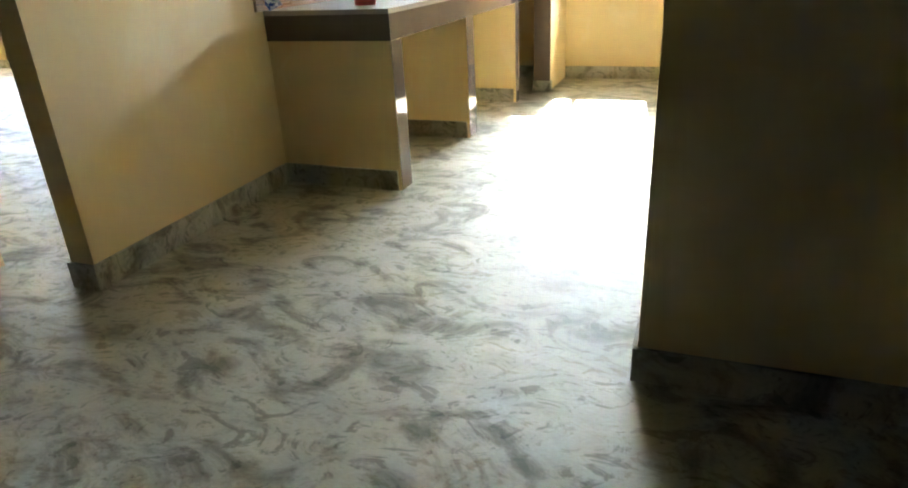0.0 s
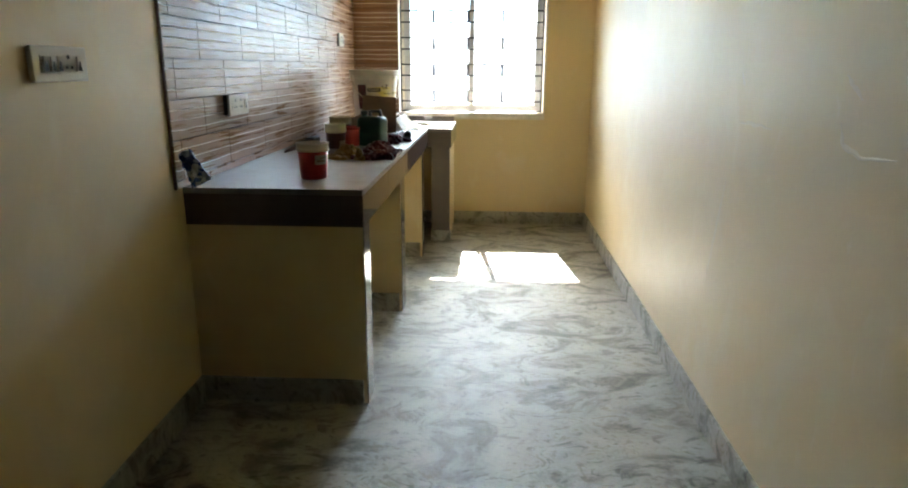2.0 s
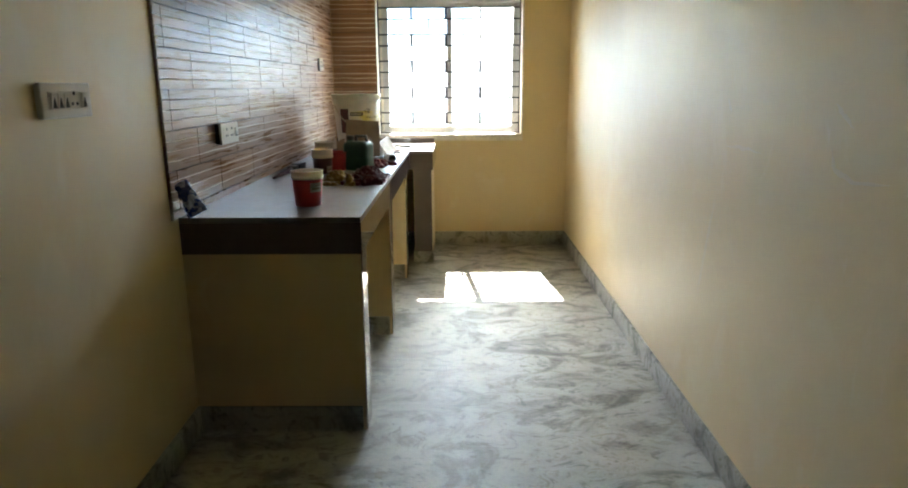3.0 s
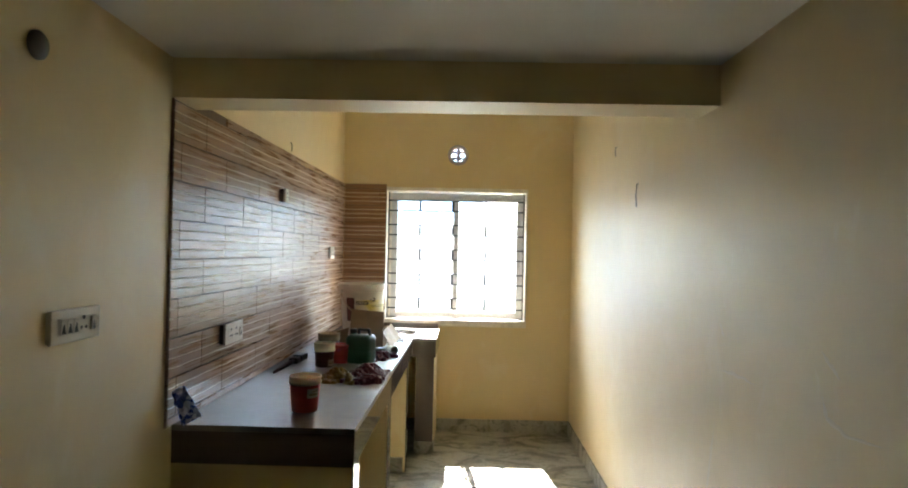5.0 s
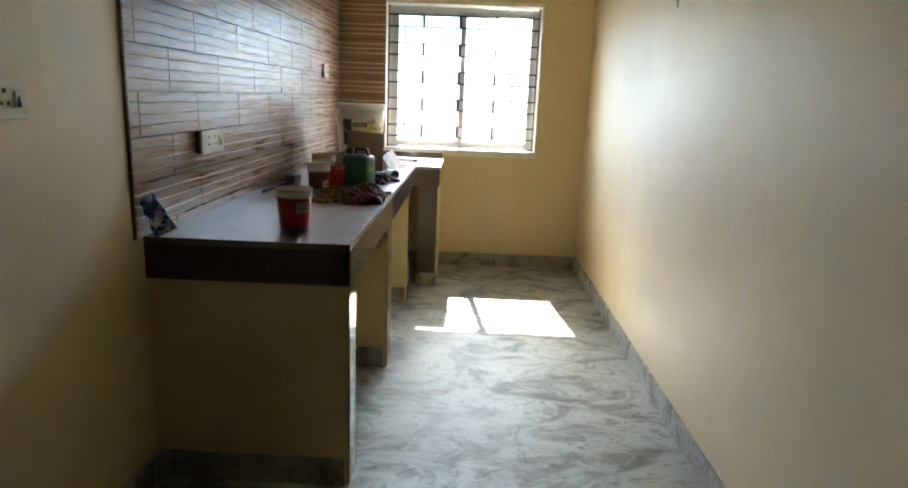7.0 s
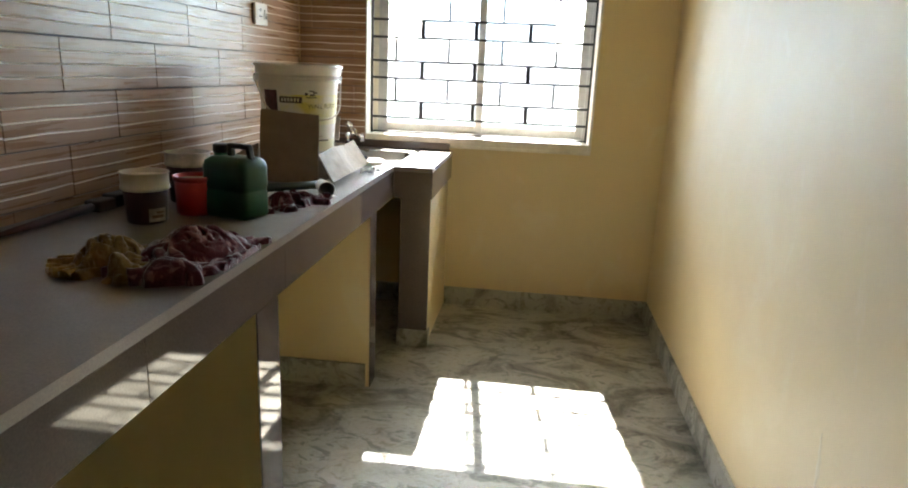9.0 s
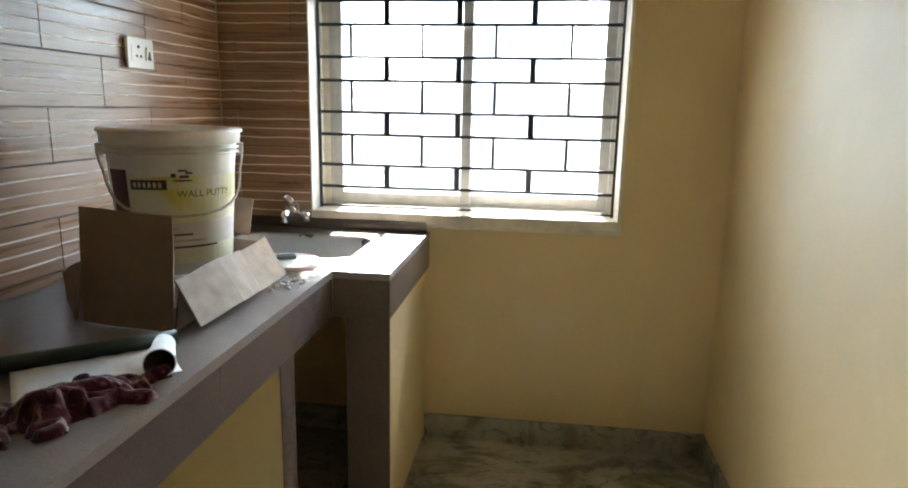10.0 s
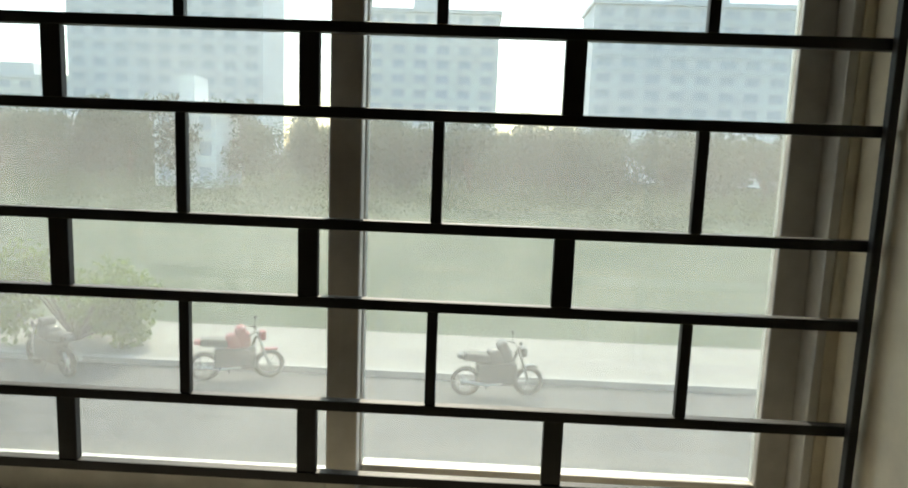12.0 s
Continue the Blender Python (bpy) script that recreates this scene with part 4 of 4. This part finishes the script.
z0 = CZ + 0.004
board("near_flap", (-0.385, 1.985, z0), (-0.150, 1.955, z0), (-0.152, 1.985, 1.130), (-0.372, 1.990, 1.142), CARD, "raised brown flap")
board("left_wing", (-0.40, 1.99, z0), (-0.53, 2.13, z0), (-0.535, 2.13, 0.955), (-0.385, 2.0, 1.02), CARD)
board("right_side", (-0.15, 1.965, z0), (-0.168, 2.46, z0), (-0.168, 2.455, 0.985), (-0.165, 2.02, 0.985), CARD)
for y0, y1, a, b in ((1.985, 2.165, 0.0, 0.007), (2.166, 2.29, 0.007, -0.002), (2.291, 2.44, -0.002, 0.004)):
    f, g = (y0 - 1.985) / 0.455, (y1 - 1.985) / 0.455
    board("right_flap", (-0.160 + a, y0, 0.990 + a), (-0.160 + b, y1, 0.993 + b), (-0.100 + 0.02 * g + b, 1.975 + 0.415 * g, 0.893 + 0.01 * g + b), (-0.100 + 0.02 * f + a, 1.975 + 0.415 * f, 0.893 + 0.01 * f + a), CARD_IN, "pale folded-out flap with creases")
board("left_side", (-0.52, 2.13, z0), (-0.52, 2.55, z0), (-0.52, 2.55, 0.96), (-0.52, 2.13, 0.96), CARD)
board("back_side", (-0.52, 2.55, z0), (-0.168, 2.47, z0), (-0.166, 2.47, 0.98), (-0.52, 2.55, 0.98), CARD)
board("back_flap", (-0.40, 2.565, 0.985), (-0.245, 2.535, 0.985), (-0.255, 2.60, 1.085), (-0.39, 2.62, 1.085), CARD)
part("packing", boxes((-0.47, -0.19, 2.12, 2.52, CZ + 0.001, CZ + 0.058), bevel=0.008), PAPER, carton, "stacked white packing sheets")

BX, BY, BZ = -0.352, 2.335, CZ + 0.0585
BH, BR0, BR1 = 0.365, 0.136, 0.160
bucket = thing("putty_bucket", (BX, BY, BZ), "large white plastic wall-putty bucket with yellow print and wire handle", "bucket")
bmz = Matrix.Translation((BX, BY, BZ))
bb = part("bucket_body", lathe([(BR0 - 0.006, 0), (BR0, 0.006), (BR1 - 0.003, BH - 0.07), (BR1, BH - 0.06), (BR1, BH - 0.02)], 56, m=bmz), CLOUDY, bucket, smooth=True)
part("bucket_lid", lathe([(BR1 + 0.001, BH - 0.040), (BR1 + 0.009, BH - 0.038), (BR1 + 0.011, BH - 0.014), (BR1 + 0.017, BH - 0.010), (BR1 + 0.017, BH - 0.004), (BR1 + 0.009, BH), (BR1 - 0.004, BH), (BR1 - 0.008, BH - 0.012), (0.0, BH - 0.010)], 56, False, m=bmz), CLOUDY, bucket, "white snap-on lid", True)
for z in (BH - 0.062, BH - 0.050):
    part("bucket_ring", lathe([(BR1 - 0.001, z - 0.003), (BR1 + 0.006, z - 0.002), (BR1 + 0.006, z + 0.002), (BR1 - 0.001, z + 0.003)], 56, False, m=bmz), CLOUDY, bucket, smooth=True)
BODY_H = BH - 0.06


def on_bucket(name, z0, z1, a0, a1, material, out=0.0015, label=""):
    return part(name, patch((BX, BY, BZ, BODY_H), BR0, BR1 - 0.003, z0, z1, a0, a1, out, 16), material, bb, label)


on_bucket("print_band", 0.165, 0.250, -98, 20, YELLOW, 0.0014, "yellow printed area")
on_bucket("print_band_fade", 0.135, 0.1645, -92, 12, PALE_PRINT, 0.0014, "pale yellow lower edge of the print")
on_bucket("print_picture", 0.10, 0.265, -128, -103, plain("maroon_print", (0.10, 0.025, 0.03), 0.5, vary=0.5, scale=50), 0.0016, "dark printed picture")
on_bucket("print_bar", 0.218, 0.242, -99, -66, INK, 0.0019, "dark printed brand bar")
on_bucket("print_foot", 0.03, 0.075, -95, 20, PALE_PRINT, 0.0014, "pale yellow foot band")
for k in range(4):
    on_bucket("print_line", 0.118 - k * 0.016, 0.123 - k * 0.016, -92 + 7 * k, -58 + 13 * k, INK if k % 2 else LABEL, 0.0021, "unreadable line of print")
for z0, z1, a0, a1 in ((0.262, 0.267, -56, -48), (0.248, 0.258, -62, -58), (0.246, 0.253, -55, -47), (0.238, 0.242, -60, -44), (0.256, 0.261, -50, -44)):
    on_bucket("print_figure", z0, z1, a0, a1, INK, 0.0021, "small dark printed strokes")
for a in range(6):
    on_bucket("bar_letter", 0.224, 0.236, -96 + a * 4.6, -93.4 + a * 4.6, YELLOW, 0.0025, "unreadable yellow letter on the dark bar")


def bent_text(words, size, z, a_mid):
    curve = bpy.data.curves.new("words", "FONT")
    curve.body, curve.size, curve.align_x = words, size, "CENTER"
    ob = new("words", curve)
    me = bpy.data.meshes.new_from_object(ob.evaluated_get(bpy.context.evaluated_depsgraph_get()))
    bpy.data.objects.remove(ob)
    bm = bmesh.new()
    bm.from_mesh(me)
    bmesh.ops.subdivide_edges(bm, edges=[e for e in bm.edges if e.calc_length() > 0.01], cuts=1)
    for v in bm.verts:
        r = BR0 + (BR1 - 0.003 - BR0) * (z + v.co.y) / BODY_H + 0.0028
        a = radians(a_mid) + v.co.x / r
        v.co = Vector((BX + r * math.cos(a), BY + r * math.sin(a), BZ + z + v.co.y))
    bpy.data.meshes.remove(me)
    return part("print_words", bm, plain("olive_print", (0.075, 0.055, 0.02), 0.5), bb, "dark printed words wall putty")


bent_text("WALL PUTTY", 0.024, 0.199, -31)
ear = -55
pts = []
for k in range(19):
    s = math.pi * k / 18
    e = Vector((math.cos(radians(ear + 90)), math.sin(radians(ear + 90)), 0))
    f = Vector((math.cos(radians(ear)), math.sin(radians(ear)), 0))
    d = radians(-60)
    pts.append(Vector((BX, BY, BZ + BH - 0.056)) + 0.174 * math.cos(s) * e + 0.180 * math.sin(s) * (math.cos(d) * f + math.sin(d) * Vector((0, 0, 1))))
for p in pts:
    h = Vector((p.x - BX, p.y - BY))
    if h.length < 0.166:
        h = h.normalized() * 0.166
        p.x, p.y = BX + h.x, BY + h.y
part("bucket_handle", tube(pts, 0.0034, 8), plain("tan_coated_wire", (0.50, 0.42, 0.30), 0.5), bucket, "bent wire handle", True)
for s in (1, -1):
    a = radians(ear + 90 * s)
    part("bucket_ear", boxes_at(pose(BX + 0.166 * math.cos(a), BY + 0.166 * math.sin(a), BZ + BH - 0.056, 0, 0, ear + 90 * s), (-0.008, 0.012, -0.014, 0.014, -0.016, 0.016), bevel=0.004), CLOUDY, bucket)

plate = thing("plastic_plate", (-0.160, 2.605, CZ), "round white plastic plate lying beside the sink", "plate")
part("disc", lathe([(0.098, 0.001), (0.102, 0.004), (0.102, 0.014), (0.098, 0.018), (0.092, 0.014), (0.0, 0.013)], 40, m=Matrix.Translation((-0.160, 2.605, CZ))), CLOUDY, plate, smooth=True)
pad = thing("scouring_pad", (-0.17, 2.63, CZ + 0.014), "dark grey scouring pad on the white lid", "pad")
part("pad_block", boxes_at(pose(-0.172, 2.635, CZ + 0.0145, 0, 0, 30), (-0.028, 0.028, -0.02, 0.02, 0, 0.012), bevel=0.003), plain("grey_scrub", (0.08, 0.09, 0.10), 0.9, bump=0.3), pad)
heap("plastic_wrap", -0.222, 2.527, 0.028, 0.026, 0.100, 0, 2.2, plain("clouded_purple_film", (0.20, 0.12, 0.12), 0.3, vary=0.5, scale=60), "crumpled purple-brown plastic wrap")
crumbs = tagged(part("plaster_crumbs", bmesh.new(), PAPER), "scattered white plaster crumbs and paper bits on the counter", "debris", kind="stuff")
bm = bmesh.new()
crng = random.Random(11)
for k in range(46):
    s = crng.uniform(0.003, 0.011)
    x, y = crng.gauss(-0.075, 0.022), crng.gauss(2.40, 0.05)
    x = min(x, -0.012)
    r = bmesh.ops.create_icosphere(bm, subdivisions=1, radius=s, matrix=pose(x, y, CZ + s * 0.35, crng.uniform(0, 90), 0, crng.uniform(0, 180)) @ Matrix.Diagonal((1, crng.uniform(0.4, 1), 0.4, 1)))
bm.to_mesh(crumbs.data)
bm.free()

# ---- things outdoors ----
TYRE = plain("tyre_rubber", (0.015, 0.015, 0.015), 0.85)
SEAT = plain("black_seat", (0.02, 0.02, 0.022), 0.6)


def wheel(bike, at, x):
    m = at @ pose(x, 0, 0.30, 90)
    t = []
    for k in range(9):
        a = 2 * math.pi * k / 8
        t.append((0.262 + 0.05 * math.cos(a), 0.06 * math.sin(a)))
    tyre = part("tyre", lathe(t, 24, False, m=m), TYRE, bike, smooth=True)
    part("rim", lathe([(0.0, -0.02), (0.05, -0.03), (0.05, 0.03), (0.0, 0.02)], 12, False, m=m), STEEL, tyre)
    for k in range(6):
        a = math.pi * k / 3
        part("spoke", tube([m @ Vector((0.03 * math.cos(a), 0.03 * math.sin(a), 0)), m @ Vector((0.24 * math.cos(a), 0.24 * math.sin(a), 0))], 0.012, 5), STEEL, tyre)


def motorcycle(x, y, turn, paint, label):
    b = thing("motorcycle", pose(x, y, GZ + 0.02, 0, 0, turn), label, "motorcycle", "motorcycles parked at the kerb")
    at = pose(x, y, GZ + 0.02, 0, 0, turn)
    wheel(b, at, -0.62)
    wheel(b, at, 0.66)
    bm = bmesh.new()
    box(bm, -0.12, 0.38, -0.15, 0.15, 0.66, 0.98, 0.08)
    bmesh.ops.transform(bm, matrix=at @ pose(0, 0, 0.0, 0, -6), verts=bm.verts)
    part("tank", bm, paint, b, smooth=True)
    part("seat", boxes_at(at @ pose(0, 0, 0, 0, 4), (-0.74, -0.06, -0.14, 0.14, 0.70, 0.86), bevel=0.035), SEAT, b)
    part("tail", boxes_at(at @ pose(0, 0, 0, 0, 8), (-0.92, -0.45, -0.09, 0.09, 0.66, 0.76), bevel=0.03), paint, b)
    part("engine", boxes_at(at, (-0.42, 0.40, -0.17, 0.17, 0.24, 0.70), bevel=0.05), BLACK, b)
    part("frame", tube([at @ Vector(p) for p in ((0.40, 0, 0.90), (0.28, 0, 0.60), (0.15, 0, 0.28), (-0.25, 0, 0.30), (-0.62, 0, 0.30))], 0.03, 8), BLACK, b)
    for s in (-1, 1):
        part("fork", tube([at @ Vector((0.66, s * 0.08, 0.30)), at @ Vector((0.42, s * 0.08, 0.98))], 0.022, 8), STEEL, b)
        part("mirror", tube([at @ Vector((0.36, s * 0.30, 1.04)), at @ Vector((0.38, s * 0.36, 1.18)), at @ Vector((0.38, s * 0.42, 1.20))], [0.008, 0.008, 0.04], 8), BLACK, b)
    part("handlebar", tube([at @ Vector(p) for p in ((0.26, -0.38, 1.02), (0.40, -0.2, 1.04), (0.42, 0, 1.0), (0.40, 0.2, 1.04), (0.26, 0.38, 1.02))], 0.016, 8), BLACK, b)
    part("headlight", boxes_at(at, (0.46, 0.60, -0.10, 0.10, 0.82, 1.02), bevel=0.04), paint, b)
    part("fairing", boxes_at(at @ pose(0, 0, 0, 0, -18), (0.30, 0.52, -0.16, 0.16, 0.60, 1.06), bevel=0.07), paint, b)
    part("mudguard", boxes_at(at, (0.50, 0.84, -0.06, 0.06, 0.60, 0.64), bevel=0.015), paint, b)
    part("exhaust", tube([at @ Vector(p) for p in ((0.15, -0.14, 0.30), (-0.2, -0.18, 0.27), (-0.75, -0.20, 0.36))], [0.025, 0.03, 0.05], 10), STEEL, b)
    part("stand", tube([at @ Vector((-0.1, 0.1, 0.30)), at @ Vector((-0.16, 0.30, 0.0))], 0.014, 6), BLACK, b)
    return b


BIKE_RED = plain("red_lacquer", (0.30, 0.02, 0.03), 0.3)
BIKE_DARK = plain("dark_lacquer", (0.03, 0.03, 0.035), 0.3)
motorcycle(-4.4, 15.65, 18, BIKE_RED, "red motorcycle parked at the kerb")
motorcycle(1.0, 15.45, 8, BIKE_DARK, "dark motorcycle parked at the kerb")
motorcycle(-8.3, 15.6, 150, BIKE_DARK, "dark motorcycle parked beside a shrub")


def leaf_material(name, a, b):
    n = Nodes(name)
    c = n.ramp(n.add("ShaderNodeNewGeometry").outputs["Random Per Island"], [(0.0, a), (1.0, b)])
    n.out(c, 0.7)
    t = n.tree.nodes
    thin, both = t.new("ShaderNodeBsdfTranslucent"), t.new("ShaderNodeMixShader")
    n.link(c, thin.inputs[0])
    both.inputs[0].default_value = 0.5
    n.link(n.bsdf.outputs[0], both.inputs[1])
    n.link(thin.outputs[0], both.inputs[2])
    n.link(both.outputs[0], t["Material Output"].inputs[0])
    return n.mat


# greyed green: the haze over far trees is mixed into the leaf colour
LEAF = leaf_material("haze_paled_leaves", (0.062, 0.085, 0.06), (0.095, 0.125, 0.085))
BARK = plain("grey_bark", (0.14, 0.11, 0.085), 0.9)


def leaves(bm, rng, centre, rad, count, size):
    for k in range(count):
        d = Vector((rng.gauss(0, 1), rng.gauss(0, 1), rng.gauss(0, 0.8))).normalized() * rad * rng.random() ** 0.4
        m = Matrix.Translation(Vector(centre) + d) @ Euler((rng.uniform(0, 3), rng.uniform(0, 3), rng.uniform(0, 3))).to_matrix().to_4x4()
        s = size * rng.uniform(0.6, 1.3)
        bm.faces.new([bm.verts.new(m @ Vector(p)) for p in ((-s, 0, 0), (0, -s * 0.5, 0.1 * s), (s, 0, 0), (0, s * 0.5, 0.1 * s))])


def tree(x, y, h, spread, seed):
    rng = random.Random(seed)
    t = thing("tree", (x, y, GZ), "broad-leaved tree in haze-paled green at the edge of the field", "tree", "trees behind the field")
    base = Vector((x, y, GZ))
    trunk = tube([base, base + Vector((0.1, 0, h * 0.25)), base + Vector((0.2, 0.1, h * 0.5))], [h * 0.035, h * 0.026, h * 0.018], 8)
    crown = bmesh.new()
    for k in range(14):
        a = rng.uniform(0, 6.28)
        tip = base + Vector((math.cos(a) * spread * rng.uniform(0.25, 0.8), math.sin(a) * spread * rng.uniform(0.25, 0.8), h * rng.uniform(0.14, 0.95)))
        s0 = base + Vector((0.15, 0.05, h * rng.uniform(0.15, 0.4)))
        tube([s0, s0.lerp(tip, 0.6) + Vector((0, 0, 0.2)), tip], [h * 0.014, h * 0.008, h * 0.003], 5, trunk)
        leaves(crown, rng, tip, spread * rng.uniform(0.32, 0.5), 300, h * 0.03)
    part("trunk", trunk, BARK, t)
    part("crown", crown, LEAF, t)
    return t


tr = random.Random(21)
first = tree(-30, 84, 9.2, 5.8, 1)
second = tree(-12, 78, 7.4, 5.4, 2)
third = tree(9, 82, 8.2, 5.6, 3)
for k in range(44):
    src = (first, second, third)[k % 3]
    copy_thing(src, pose(-72 + k * 3.3 + tr.uniform(-2, 2), tr.uniform(78, 112), GZ, 0, 0, tr.uniform(0, 360)))
# low scrub over the field, and a shrub by the kerb
scrub = bmesh.new()
for k in range(900):
    y = tr.uniform(46, 78)
    x = tr.uniform(-0.85, 0.7) * y
    s = tr.uniform(0.2, 0.5) + (tr.uniform(0.3, 2.2) if y > 48 else 0.0)
    leaves(scrub, tr, (x, y, GZ + s * 0.2), s, 50 if y < 48 else 110, 0.04 + 0.035 * s)
tagged(part("scrub", scrub, leaf_material("scrub_leaves", (0.04, 0.065, 0.03), (0.08, 0.115, 0.05))), "low green scrub scattered over the field", "scrub", kind="stuff")
shrub = thing("shrub", (-8.9, 17.4, GZ + 0.12), "yellow-green leafy shrub beside the road", "shrub")
sb = bmesh.new()
st = bmesh.new()
for k in range(18):
    tip = Vector((-8.9 + tr.uniform(-1.3, 1.6), 17.4 + tr.uniform(-0.6, 0.6), GZ + tr.uniform(0.5, 2.0)))
    tube([(-8.9, 17.4, GZ + 0.12), Vector((-8.9, 17.4, GZ + 0.12)).lerp(tip, 0.6) + Vector((0, 0, 0.15)), tip], [0.04, 0.025, 0.01], 5, st)
    leaves(sb, tr, tip, 0.55, 200, 0.09)
part("stems", st, BARK, shrub)
part("foliage", sb, leaf_material("yellow_green_leaves", (0.09, 0.15, 0.03), (0.20, 0.27, 0.07)), shrub)


def block_of_flats(x0, x1, y, depth, h, storeys, cols, wall, label):
    b = thing("apartment_building", ((x0 + x1) / 2, y, GZ), label, "building", "buildings beyond the field")
    part("wall", boxes((x0, x1, y, y + depth, GZ, GZ + h)), wall, b)
    part("roof", boxes((x0 - 0.5, x1 + 0.5, y - 0.5, y + depth + 0.5, GZ + h, GZ + h + 0.9)), wall, b)
    part("stair_tower", boxes((x0 + (x1 - x0) * 0.35, x0 + (x1 - x0) * 0.6, y + 1, y + depth * 0.6, GZ + h + 0.9, GZ + h + 4)), wall, b)
    sh, cw = h / storeys, (x1 - x0) / cols
    me = None
    for s in range(storeys):
        for c in range(cols):
            cx, cz = x0 + (c + 0.5) * cw, GZ + (s + 0.55) * sh
            if me is None:
                bm = boxes((-cw * 0.28, cw * 0.28, -0.12, 0.05, -sh * 0.28, sh * 0.28))
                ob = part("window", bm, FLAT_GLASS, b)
                ob.location = (cx, y, cz)
                ob.matrix_parent_inverse = world_of(b).inverted()
                me = ob.data
            else:
                ob = new("window", me)
                ob.parent = b
                ob.matrix_parent_inverse = world_of(b).inverted()
                ob.location = (cx, y, cz)
    for s in range(1, storeys):
        part("ledge", boxes((x0 - 0.15, x1 + 0.15, y - 0.25, y, GZ + s * sh - 0.08, GZ + s * sh + 0.08)), wall, b)


# distance haze is put into these pale wall and window colours
FLAT_GLASS = plain("haze_paled_window", (0.52, 0.56, 0.60), 0.5, scale=0.3)
HAZE_A = plain("haze_paled_grey_render", (0.72, 0.74, 0.76), 0.9, scale=0.3)
HAZE_B = plain("haze_paled_cream_render", (0.80, 0.80, 0.78), 0.9, scale=0.3)
block_of_flats(-92, -48, 150, 16, 41, 12, 9, HAZE_A, "tall grey apartment block, paled for haze")
block_of_flats(-27, 4, 160, 14, 37, 11, 6, HAZE_B, "cream apartment block, paled for haze")
block_of_flats(24, 72, 150, 16, 38, 11, 9, HAZE_A, "broad grey apartment block, paled for haze")
block_of_flats(-140, -97, 170, 14, 20, 6, 8, HAZE_B, "low apartment block, paled for haze")
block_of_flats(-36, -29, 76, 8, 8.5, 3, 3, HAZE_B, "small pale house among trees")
